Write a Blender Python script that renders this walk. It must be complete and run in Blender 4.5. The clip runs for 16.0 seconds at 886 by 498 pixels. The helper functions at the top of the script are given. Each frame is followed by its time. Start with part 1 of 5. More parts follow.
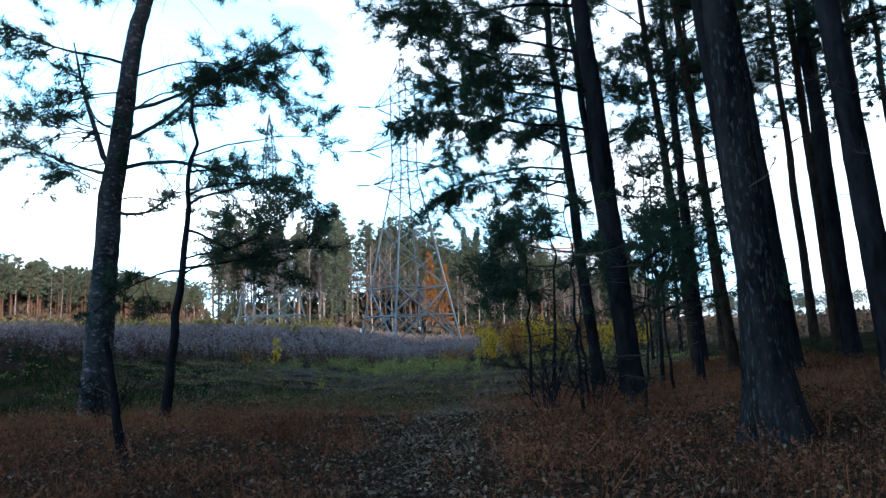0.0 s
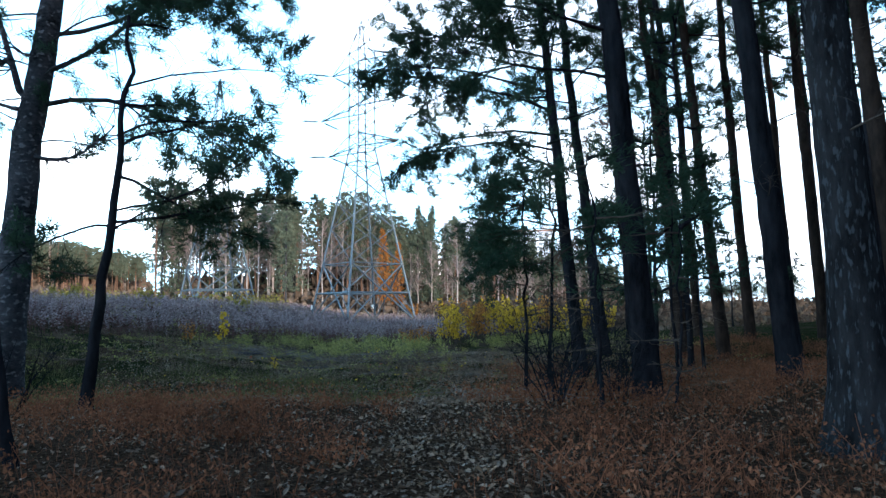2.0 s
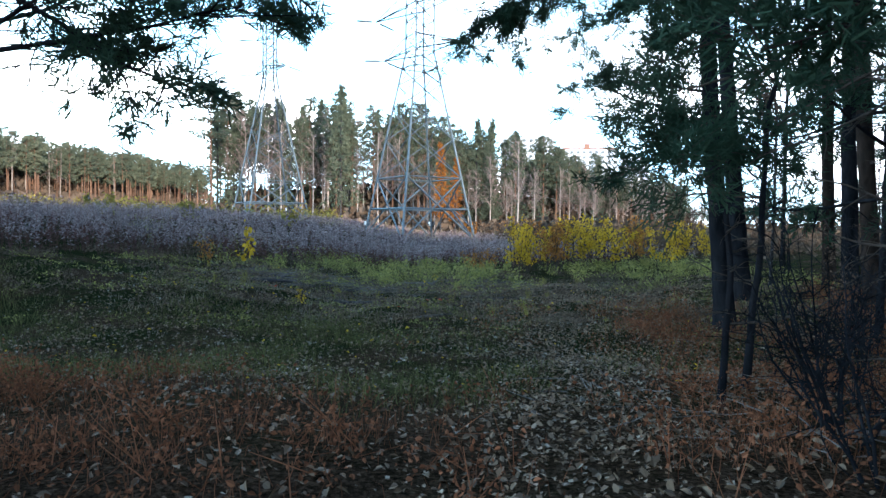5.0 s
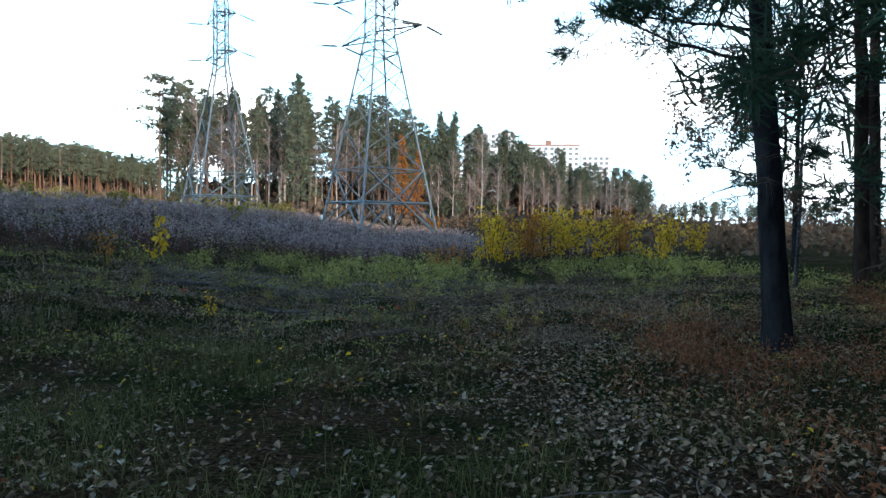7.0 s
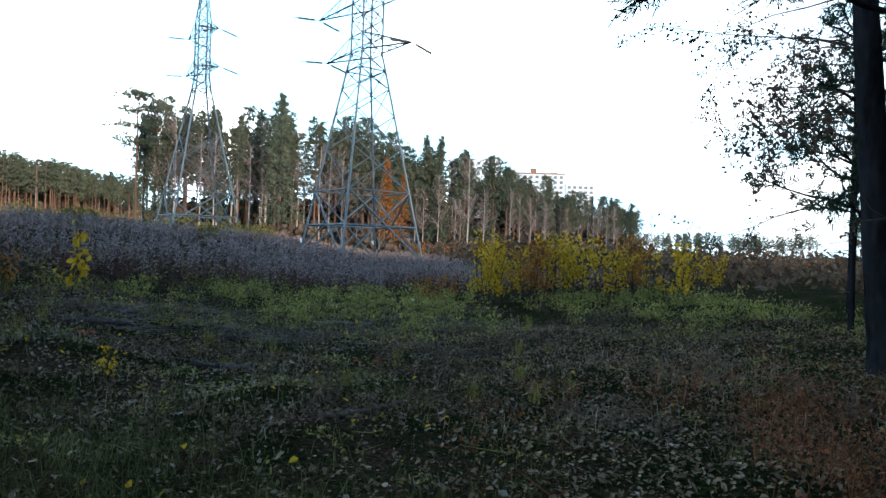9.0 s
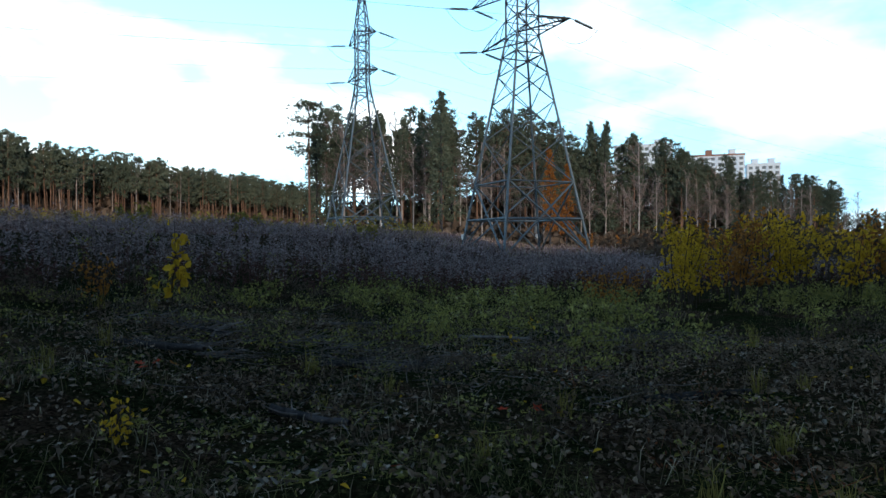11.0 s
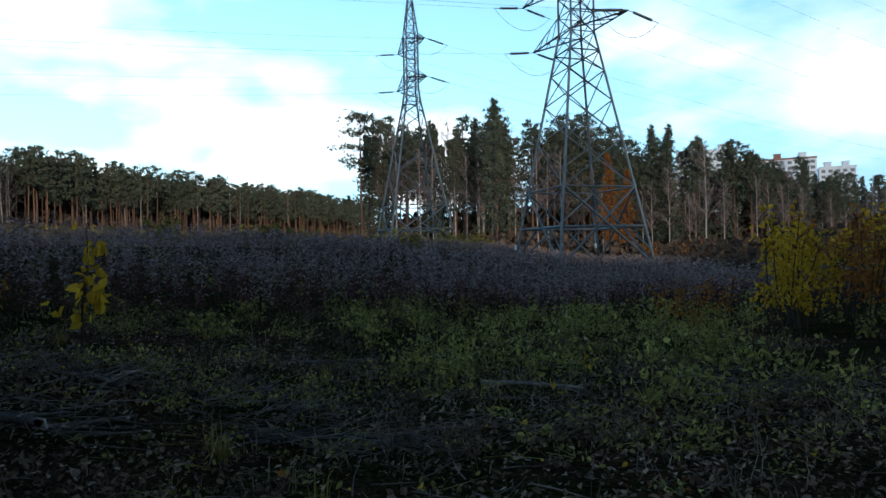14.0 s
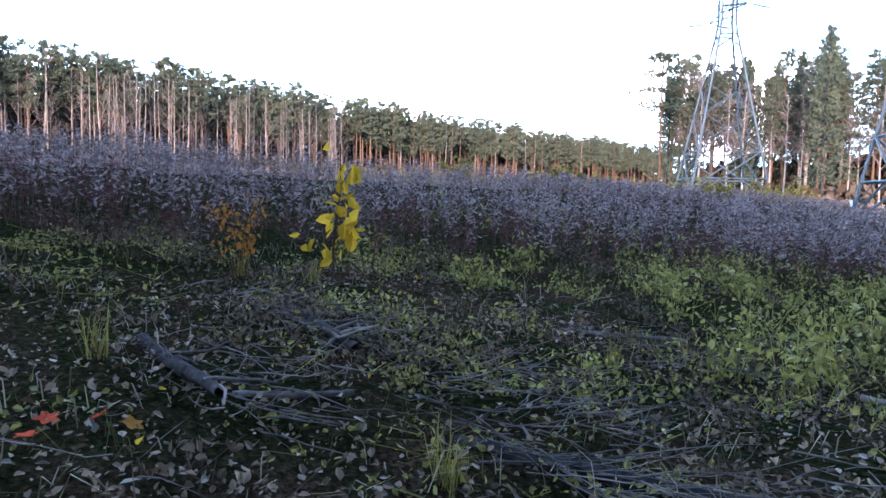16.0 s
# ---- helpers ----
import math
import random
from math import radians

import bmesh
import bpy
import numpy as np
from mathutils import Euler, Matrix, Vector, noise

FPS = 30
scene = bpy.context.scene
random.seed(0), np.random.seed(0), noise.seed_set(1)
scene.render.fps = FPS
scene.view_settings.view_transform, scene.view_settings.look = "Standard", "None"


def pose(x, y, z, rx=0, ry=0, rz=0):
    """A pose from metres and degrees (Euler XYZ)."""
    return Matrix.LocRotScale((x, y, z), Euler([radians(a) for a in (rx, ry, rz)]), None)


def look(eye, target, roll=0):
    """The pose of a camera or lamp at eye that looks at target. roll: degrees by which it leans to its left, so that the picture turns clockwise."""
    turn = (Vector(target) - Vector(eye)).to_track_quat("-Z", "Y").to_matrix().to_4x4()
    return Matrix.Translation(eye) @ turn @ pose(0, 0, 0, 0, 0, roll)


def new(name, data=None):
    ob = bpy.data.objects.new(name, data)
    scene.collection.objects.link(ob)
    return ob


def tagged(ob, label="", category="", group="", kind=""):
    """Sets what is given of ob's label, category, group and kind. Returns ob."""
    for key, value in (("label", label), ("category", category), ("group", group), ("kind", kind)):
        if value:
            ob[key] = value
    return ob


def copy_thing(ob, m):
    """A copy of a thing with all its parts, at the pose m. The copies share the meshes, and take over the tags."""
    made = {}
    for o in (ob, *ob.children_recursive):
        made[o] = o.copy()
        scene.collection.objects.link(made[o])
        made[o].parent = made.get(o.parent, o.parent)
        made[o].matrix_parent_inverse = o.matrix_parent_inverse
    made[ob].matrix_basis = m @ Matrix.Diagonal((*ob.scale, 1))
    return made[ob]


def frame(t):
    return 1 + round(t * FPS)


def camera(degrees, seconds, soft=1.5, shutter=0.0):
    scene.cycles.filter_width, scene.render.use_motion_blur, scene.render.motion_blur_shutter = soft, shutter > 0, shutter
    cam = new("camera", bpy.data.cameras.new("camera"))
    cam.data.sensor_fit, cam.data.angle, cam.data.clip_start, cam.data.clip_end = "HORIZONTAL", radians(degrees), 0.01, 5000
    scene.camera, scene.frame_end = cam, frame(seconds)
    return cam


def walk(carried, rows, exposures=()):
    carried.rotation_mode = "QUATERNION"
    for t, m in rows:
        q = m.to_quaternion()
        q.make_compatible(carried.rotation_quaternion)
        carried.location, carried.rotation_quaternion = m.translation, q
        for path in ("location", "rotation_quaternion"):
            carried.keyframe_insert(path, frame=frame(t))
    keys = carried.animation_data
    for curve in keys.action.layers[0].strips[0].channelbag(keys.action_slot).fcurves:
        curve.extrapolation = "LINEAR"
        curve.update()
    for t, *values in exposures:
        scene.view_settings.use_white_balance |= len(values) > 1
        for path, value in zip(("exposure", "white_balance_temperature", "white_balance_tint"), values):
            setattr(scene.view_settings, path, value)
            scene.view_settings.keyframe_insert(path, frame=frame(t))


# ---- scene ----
cam = camera(67.0, 16.0)
PATH = [
    (0, (0.057, -0.151, 1.291), (0.072, 1.835, 1.525), -2.1),
    (0.5, (-0.050, 0.078, 1.233), (-0.001, 2.065, 1.457), -0.7),
    (1, (-0.168, 0.569, 1.250), (-0.113, 2.560, 1.431), -2.6),
    (1.5, (-0.294, 1.090, 1.246), (-0.212, 3.084, 1.374), -4.4),
    (2, (-0.436, 1.604, 1.236), (-0.277, 3.590, 1.407), -0.7),
    (2.5, (-0.480, 2.375, 1.278), (-0.372, 4.367, 1.422), -1.4),
    (3, (-0.604, 3.113, 1.329), (-0.463, 5.107, 1.390), -1.5),
    (3.5, (-0.648, 3.926, 1.340), (-0.479, 5.918, 1.409), -1.5),
    (4, (-0.603, 4.740, 1.293), (-0.510, 6.736, 1.379), -0.5),
    (4.5, (-0.595, 5.540, 1.299), (-0.530, 7.538, 1.269), -0.2),
    (4.7, (-0.605, 5.858, 1.296), (-0.613, 7.858, 1.242), 0.6),
    (6.8, (-0.553, 9.172, 1.120), (-0.470, 11.167, 1.010), 0.9),
    (7, (-0.557, 9.487, 1.127), (-0.450, 11.483, 1.043), 0.8),
    (7.5, (-0.514, 10.219, 1.153), (-0.411, 12.214, 1.063), 0.9),
    (8, (-0.563, 10.957, 1.213), (-0.422, 12.950, 1.137), 2.1),
    (8.2, (-0.575, 11.250, 1.196), (-0.399, 13.242, 1.189), 1.9),
    (10.3, (-0.605, 14.374, 1.034), (-0.617, 16.374, 1.026), 2.1),
    (10.5, (-0.632, 14.714, 1.063), (-0.697, 16.713, 1.032), 2.0),
    (11, (-0.532, 15.446, 1.030), (-0.867, 17.417, 1.004), -0.4),
    (11.5, (-0.431, 15.985, 0.994), (-0.954, 17.915, 0.960), -3.1),
    (12, (-0.340, 16.404, 1.013), (-0.729, 18.365, 0.980), -0.4),
    (12.5, (-0.336, 16.912, 1.041), (-0.788, 18.860, 1.007), -0.7),
    (13, (-0.398, 17.407, 1.040), (-0.891, 19.346, 1.006), -0.5),
    (13.5, (-0.493, 17.895, 0.984), (-1.002, 19.829, 0.982), -1.0),
    (14, (-0.570, 18.446, 0.942), (-1.073, 20.382, 0.955), -1.2),
    (14.5, (-0.715, 18.893, 1.040), (-1.212, 20.830, 1.000), 0.0),
    (15, (-0.862, 19.457, 0.936), (-1.681, 21.282, 0.894), 0.1),
    (15.5, (-1.035, 19.869, 0.862), (-2.122, 21.544, 0.753), 0.4),
    (16, (-1.399, 20.180, 0.835), (-2.655, 21.730, 0.696), 1.1),
]
EXPOSURES = [(0.0, 0.95, 5950, 10), (0.5, 0.65, 5950, 10), (1.0, 0.95, 5950, 10), (2.0, 1.3, 5950, 10), (2.5, 1.05, 5950, 10), (3.5, 1.65, 6000, 10), (4.5, 1.7, 6050, 10), (7.0, 1.1, 6350, 10), (8.0, 1.2, 6400, 10), (10.5, 0.0, 6300, 10), (11.5, -0.2, 6200, 10), (12.0, 0.3, 6300, 10), (12.5, 0.05, 6200, 10), (13.5, 0.4, 6300, 10), (14.0, -0.5, 6200, 10), (14.5, 0.2, 6250, 10), (15.0, 0.45, 6300, 10), (15.5, 1.1, 6200, 20), (16.0, 1.95, 6150, 28)]
walk(cam, [(t, look(eye, target, roll)) for t, eye, target, roll in PATH], EXPOSURES)

# ---- light ----
world = bpy.data.worlds.new("world")
scene.world = world
world.use_nodes = True
_n, _l = world.node_tree.nodes, world.node_tree.links
_n.clear()
SUN_EL, SUN_AZ = 9.0, 150.0          # degrees; azimuth clockwise from +y
_az, _el = radians(SUN_AZ), radians(SUN_EL)
SUN_WAY = (math.sin(_az) * math.cos(_el), math.cos(_az) * math.cos(_el), math.sin(_el))
sky = _n.new("ShaderNodeTexSky")
sky.sky_type, sky.sun_disc = "NISHITA", False
sky.sun_elevation, sky.sun_rotation = _el, _az
sky.air_density, sky.dust_density = 1.0, 2.0
co = _n.new("ShaderNodeTexCoord")


def sky_ramp(source, stops):
    r = _n.new("ShaderNodeValToRGB")
    el = r.color_ramp.elements
    while len(el) < len(stops):
        el.new(0.5)
    for e, (p, c) in zip(el, stops):
        e.position, e.color = p, (*c, 1)
    _l.new(source, r.inputs["Fac"])
    return r


def sky_times(a, b):
    m = _n.new("ShaderNodeMixRGB")
    m.blend_type = "MULTIPLY"
    m.inputs["Fac"].default_value = 1.0
    _l.new(a, m.inputs["Color1"])
    if hasattr(b, "default_value"):
        _l.new(b, m.inputs["Color2"])
    else:
        m.inputs["Color2"].default_value = (*b, 1)
    return m.outputs["Color"]


stretch = _n.new("ShaderNodeMapping")
stretch.inputs["Scale"].default_value = (1.0, 1.0, 2.4)
stretch.inputs["Location"].default_value = (0.35, 0.1, 0.2)
_l.new(co.outputs["Generated"], stretch.inputs["Vector"])
cloud = _n.new("ShaderNodeTexNoise")
cloud.inputs["Scale"].default_value, cloud.inputs["Detail"].default_value, cloud.inputs["Roughness"].default_value = 2.6, 6.0, 0.5
_l.new(stretch.outputs["Vector"], cloud.inputs["Vector"])
parts_of = _n.new("ShaderNodeSeparateXYZ")
_l.new(co.outputs["Generated"], parts_of.inputs["Vector"])
# white haze at the horizon, deeper and bluer towards the zenith
rise = sky_ramp(parts_of.outputs["Z"], ((0.0, (1.0, 1.0, 1.0)), (0.14, (0.93, 0.98, 1.0)), (0.32, (0.66, 0.80, 0.90)), (0.6, (0.17, 0.24, 0.33)), (1.0, (0.07, 0.11, 0.18))))
# brighter on the hazy western side
side_way = _n.new("ShaderNodeVectorMath")
side_way.operation = "DOT_PRODUCT"
side_way.inputs[1].default_value = (-0.42, 0.22, 0.0)
_l.new(co.outputs["Generated"], side_way.inputs[0])
lift_up = _n.new("ShaderNodeMath")
lift_up.inputs[1].default_value = 0.5
_l.new(side_way.outputs["Value"], lift_up.inputs[0])
side_ramp = sky_ramp(lift_up.outputs[0], ((0.0, (0.30, 0.32, 0.36)), (0.5, (0.72, 0.74, 0.75)), (0.75, (1.15, 1.12, 1.1)), (1.0, (1.5, 1.4, 1.3))))
thick = sky_ramp(cloud.outputs["Fac"], ((0.44, (0.38, 0.67, 0.83)), (0.51, (0.64, 0.83, 0.92)), (0.585, (1.0, 0.98, 0.97))))
tone = sky_times(sky_times(sky_times(rise.outputs["Color"], side_ramp.outputs["Color"]), thick.outputs["Color"]), (19.0, 19.0, 19.0))
mix = _n.new("ShaderNodeMixRGB")
mix.inputs["Fac"].default_value = 0.9
_l.new(sky.outputs["Color"], mix.inputs["Color1"])
_l.new(tone, mix.inputs["Color2"])
back = _n.new("ShaderNodeBackground")
back.inputs["Strength"].default_value = 0.13
_l.new(mix.outputs["Color"], back.inputs["Color"])
outw = _n.new("ShaderNodeOutputWorld")
_l.new(back.outputs["Background"], outw.inputs["Surface"])

sun = new("sun", bpy.data.lights.new("sun", "SUN"))
sun.data.energy, sun.data.angle, sun.data.color = 3.3, radians(4.0), (1.0, 0.76, 0.56)
sun.matrix_world = look([50 * v for v in SUN_WAY], (0, 0, 0))

# ---- materials ----


def material(name, low, high, scale=8.0, rough=0.85, bump=0.0, stretch=(1, 1, 1), spots=None, island=0.0, metal=0.0, through_light=0.0, detail=6.0):
    """A rough natural surface: two colours mixed by noise at two scales, with relief, and spots of a third colour."""
    m = bpy.data.materials.new(name)
    m.use_nodes = True
    n, l = m.node_tree.nodes, m.node_tree.links
    bsdf = n["Principled BSDF"]
    tc = n.new("ShaderNodeTexCoord")
    mp = n.new("ShaderNodeMapping")
    mp.inputs["Scale"].default_value = stretch
    l.new(tc.outputs["Object"], mp.inputs["Vector"])
    fine = n.new("ShaderNodeTexNoise")
    fine.inputs["Scale"].default_value, fine.inputs["Detail"].default_value, fine.inputs["Roughness"].default_value = scale, detail, 0.65
    coarse = n.new("ShaderNodeTexNoise")
    coarse.inputs["Scale"].default_value, coarse.inputs["Detail"].default_value = scale * 0.13, 3.0
    l.new(mp.outputs["Vector"], fine.inputs["Vector"])
    l.new(mp.outputs["Vector"], coarse.inputs["Vector"])
    add = n.new("ShaderNodeMath")
    add.operation = "ADD"
    l.new(fine.outputs["Fac"], add.inputs[0])
    l.new(coarse.outputs["Fac"], add.inputs[1])
    last = add
    if island:
        geo = n.new("ShaderNodeNewGeometry")
        isl = n.new("ShaderNodeMath")
        isl.operation = "MULTIPLY_ADD"
        isl.inputs[1].default_value = island
        l.new(geo.outputs["Random Per Island"], isl.inputs[0])
        l.new(add.outputs[0], isl.inputs[2])
        last = isl
    span = n.new("ShaderNodeMapRange")
    span.inputs["From Min"].default_value, span.inputs["From Max"].default_value = 0.68, 1.32 + island
    l.new(last.outputs[0], span.inputs["Value"])
    cm = n.new("ShaderNodeMixRGB")
    cm.inputs["Color1"].default_value, cm.inputs["Color2"].default_value = (*low, 1), (*high, 1)
    l.new(span.outputs["Result"], cm.inputs["Fac"])
    colour = cm.outputs["Color"]
    if spots:
        sp = n.new("ShaderNodeTexNoise")
        sp.inputs["Scale"].default_value, sp.inputs["Detail"].default_value = spots[1], 4.0
        l.new(mp.outputs["Vector"], sp.inputs["Vector"])
        sr = n.new("ShaderNodeMapRange")
        sr.inputs["From Min"].default_value, sr.inputs["From Max"].default_value = spots[2], spots[2] + 0.08
        l.new(sp.outputs["Fac"], sr.inputs["Value"])
        sm = n.new("ShaderNodeMixRGB")
        sm.inputs["Color2"].default_value = (*spots[0], 1)
        l.new(sr.outputs["Result"], sm.inputs["Fac"])
        l.new(colour, sm.inputs["Color1"])
        colour = sm.outputs["Color"]
    l.new(colour, bsdf.inputs["Base Color"])
    bsdf.inputs["Roughness"].default_value, bsdf.inputs["Metallic"].default_value = rough, metal
    bsdf.inputs["Specular IOR Level"].default_value = 0.25 if rough < 0.6 else 0.0
    if bump:
        bp = n.new("ShaderNodeBump")
        bp.inputs["Strength"].default_value, bp.inputs["Distance"].default_value = 0.9, bump
        l.new(fine.outputs["Fac"], bp.inputs["Height"])
        l.new(bp.outputs["Normal"], bsdf.inputs["Normal"])
    if through_light:
        tr = n.new("ShaderNodeBsdfTranslucent")
        l.new(colour, tr.inputs["Color"])
        ms = n.new("ShaderNodeMixShader")
        ms.inputs["Fac"].default_value = through_light
        l.new(bsdf.outputs["BSDF"], ms.inputs[1])
        l.new(tr.outputs["BSDF"], ms.inputs[2])
        l.new(ms.outputs["Shader"], n["Material Output"].inputs["Surface"])
    return m


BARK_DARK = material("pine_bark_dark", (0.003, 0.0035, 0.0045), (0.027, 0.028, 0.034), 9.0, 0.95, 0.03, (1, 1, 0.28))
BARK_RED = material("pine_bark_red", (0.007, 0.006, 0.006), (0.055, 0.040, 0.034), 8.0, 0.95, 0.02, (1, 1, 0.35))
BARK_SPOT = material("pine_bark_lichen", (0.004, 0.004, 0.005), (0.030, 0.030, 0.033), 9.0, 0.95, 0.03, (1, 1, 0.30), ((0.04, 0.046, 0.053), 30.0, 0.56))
BARK_GREY = material("grey_bark", (0.008, 0.009, 0.011), (0.065, 0.068, 0.078), 11.0, 0.95, 0.035, (1, 1, 1.5), ((0.12, 0.125, 0.14), 9.0, 0.57))
TWIG = material("dead_twig", (0.025, 0.022, 0.021), (0.09, 0.075, 0.065), 20.0, 0.95)
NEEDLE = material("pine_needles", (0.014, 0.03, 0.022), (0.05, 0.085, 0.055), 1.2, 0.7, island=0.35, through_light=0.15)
# distance haze put into the colour: paler than NEEDLE
FAR_NEEDLE = material("far_pine_needles_hazed", (0.036, 0.060, 0.052), (0.165, 0.20, 0.145), 0.5, 0.8, island=0.4, through_light=0.1)
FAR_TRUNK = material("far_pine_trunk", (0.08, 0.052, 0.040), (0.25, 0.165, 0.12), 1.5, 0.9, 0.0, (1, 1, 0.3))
BIRCH = material("birch_bark", (0.17, 0.16, 0.155), (0.46, 0.44, 0.43), 3.0, 0.8, 0.0, (1, 1, 2.5), ((0.03, 0.03, 0.03), 5.0, 0.62))
BIRCH_FAR = material("far_birch_bark", (0.16, 0.145, 0.135), (0.40, 0.37, 0.35), 3.0, 0.8, 0.0, (1, 1, 2.0))
BARE_TWIG = material("bare_birch_twigs", (0.14, 0.12, 0.12), (0.34, 0.29, 0.285), 1.0, 0.9, island=0.3)
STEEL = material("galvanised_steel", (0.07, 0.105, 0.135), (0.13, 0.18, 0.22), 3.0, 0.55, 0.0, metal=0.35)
STEEL_DARK = material("dark_grey_steel", (0.03, 0.036, 0.042), (0.07, 0.08, 0.09), 4.0, 0.6, 0.0, metal=0.3)


def ground_material():
    m = bpy.data.materials.new("forest_floor")
    m.use_nodes = True
    n, l = m.node_tree.nodes, m.node_tree.links
    bsdf = n["Principled BSDF"]
    tc = n.new("ShaderNodeTexCoord")

    def noise_at(scale, detail=6.0, rough=0.6):
        t = n.new("ShaderNodeTexNoise")
        t.inputs["Scale"].default_value, t.inputs["Detail"].default_value, t.inputs["Roughness"].default_value = scale, detail, rough
        l.new(tc.outputs["Object"], t.inputs["Vector"])
        return t

    def ramp_of(src, stops):
        r = n.new("ShaderNodeValToRGB")
        el = r.color_ramp.elements
        while len(el) < len(stops):
            el.new(0.5)
        for e, (p, c) in zip(el, stops):
            e.position, e.color = p, (*c, 1)
        l.new(src, r.inputs["Fac"])
        return r

    litter = ramp_of(noise_at(26, 8, 0.75).outputs["Fac"], [(0.36, (0.006, 0.005, 0.004)), (0.5, (0.04, 0.026, 0.018)), (0.62, (0.10, 0.068, 0.048)), (0.76, (0.22, 0.17, 0.135))])
    grass = ramp_of(noise_at(18, 8, 0.75).outputs["Fac"], [(0.36, (0.004, 0.005, 0.003)), (0.52, (0.018, 0.022, 0.010)), (0.74, (0.08, 0.09, 0.04))])
    sep = n.new("ShaderNodeSeparateXYZ")
    l.new(tc.outputs["Object"], sep.inputs["Vector"])
    wave = noise_at(0.5, 4)
    s1 = n.new("ShaderNodeMath")
    s1.operation = "MULTIPLY_ADD"
    s1.inputs[1].default_value = 8.0
    l.new(wave.outputs["Fac"], s1.inputs[0])
    l.new(sep.outputs["Y"], s1.inputs[2])
    edge = n.new("ShaderNodeMapRange")
    edge.inputs["From Min"].default_value, edge.inputs["From Max"].default_value = 13.0, 19.0
    l.new(s1.outputs[0], edge.inputs["Value"])
    mx = n.new("ShaderNodeMixRGB")
    l.new(edge.outputs["Result"], mx.inputs["Fac"])
    l.new(litter.outputs["Color"], mx.inputs["Color1"])
    patch = n.new("ShaderNodeMixRGB")
    pr = ramp_of(noise_at(0.9, 5, 0.7).outputs["Fac"], [(0.45, (0, 0, 0)), (0.62, (1, 1, 1))])
    l.new(pr.outputs["Color"], patch.inputs["Fac"])
    l.new(grass.outputs["Color"], patch.inputs["Color1"])
    l.new(litter.outputs["Color"], patch.inputs["Color2"])
    l.new(patch.outputs["Color"], mx.inputs["Color2"])
    l.new(mx.outputs["Color"], bsdf.inputs["Base Color"])
    bsdf.inputs["Roughness"].default_value = 0.95
    bsdf.inputs["Specular IOR Level"].default_value = 0.0
    bp = n.new("ShaderNodeBump")
    bp.inputs["Strength"].default_value, bp.inputs["Distance"].default_value = 1.0, 0.05
    l.new(noise_at(30, 8, 0.75).outputs["Fac"], bp.inputs["Height"])
    l.new(bp.outputs["Normal"], bsdf.inputs["Normal"])
    return m


# ---- mesh tools ----


def ramp01(v, a, b):
    u = np.clip((np.asarray(v, float) - a) / (b - a), 0, 1)
    return u * u * (3 - 2 * u)


def height(x, y):
    """The lie of the land: it dips where the wood ends, rises gently on the wood's side and is nearly level beyond."""
    x, y = np.asarray(x, float), np.asarray(y, float)
    h = 0.06 - 0.52 * ramp01(y, 8.5, 16.0)
    h = h + 0.085 * np.clip(x - 3.5, 0, 14) * ramp01(y, -4, 6) * (1 - ramp01(y, 20, 45))
    h = h + 0.15 * np.clip(-2.8 - x, 0, 12) * ramp01(y, 15.5, 20) + 5.5 * ramp01(-x, 15, 140) * ramp01(y, 15, 60)
    h = h + 0.05 * np.sin(x * 1.3 + 0.7 * y) * np.sin(y * 0.9 - 0.4 * x) + 0.025 * np.sin(2.9 * x - y) * np.sin(2.3 * y + 1.1)
    for mx, my, rx, ry, up in ((-1.5, 18.95, 0.8, 0.22, 0.11), (-5.2, 18.9, 1.0, 0.25, 0.13), (-2.9, 17.2, 0.7, 0.2, 0.08), (-3.6, 20.4, 0.9, 0.22, 0.09), (0.6, 19.6, 0.7, 0.2, 0.06)):
        h = h + up * np.exp(-((x - mx) / rx) ** 2 - ((y - my - 0.12 * np.sin(3 * x)) / ry) ** 2)
    return h


def hz(x, y):
    return float(height(x, y))


def mesh_of(name, verts, faces, mat, smooth=False):
    """A mesh from arrays; faces all of one size."""
    verts, faces = np.asarray(verts, np.float32).reshape(-1, 3), np.asarray(faces, np.int32)
    me = bpy.data.meshes.new(name)
    k = faces.shape[1]
    me.vertices.add(len(verts))
    me.vertices.foreach_set("co", verts.ravel())
    me.loops.add(faces.size)
    me.loops.foreach_set("vertex_index", faces.ravel())
    me.polygons.add(len(faces))
    me.polygons.foreach_set("loop_start", np.arange(0, faces.size, k, dtype=np.int32))
    me.polygons.foreach_set("loop_total", np.full(len(faces), k, np.int32))
    if smooth:
        me.polygons.foreach_set("use_smooth", np.ones(len(faces), bool))
    me.update(calc_edges=True)
    me.materials.append(mat)
    return me


def part_np(name, verts, faces, mat, parent=None, label="", smooth=False):
    ob = new(name, mesh_of(name, verts, faces, mat, smooth))
    if parent:
        ob.parent = parent
    return tagged(ob, label)


def part(name, bm, mat, parent=None, label=""):
    me = bpy.data.meshes.new(name)
    bm.to_mesh(me)
    bm.free()
    me.materials.append(mat)
    ob = new(name, me)
    if parent:
        ob.parent = parent
    return tagged(ob, label)


def thing(name, m, label, category, group="", kind=""):
    ob = new(name)
    ob.matrix_basis = m
    return tagged(ob, label, category, group, kind)


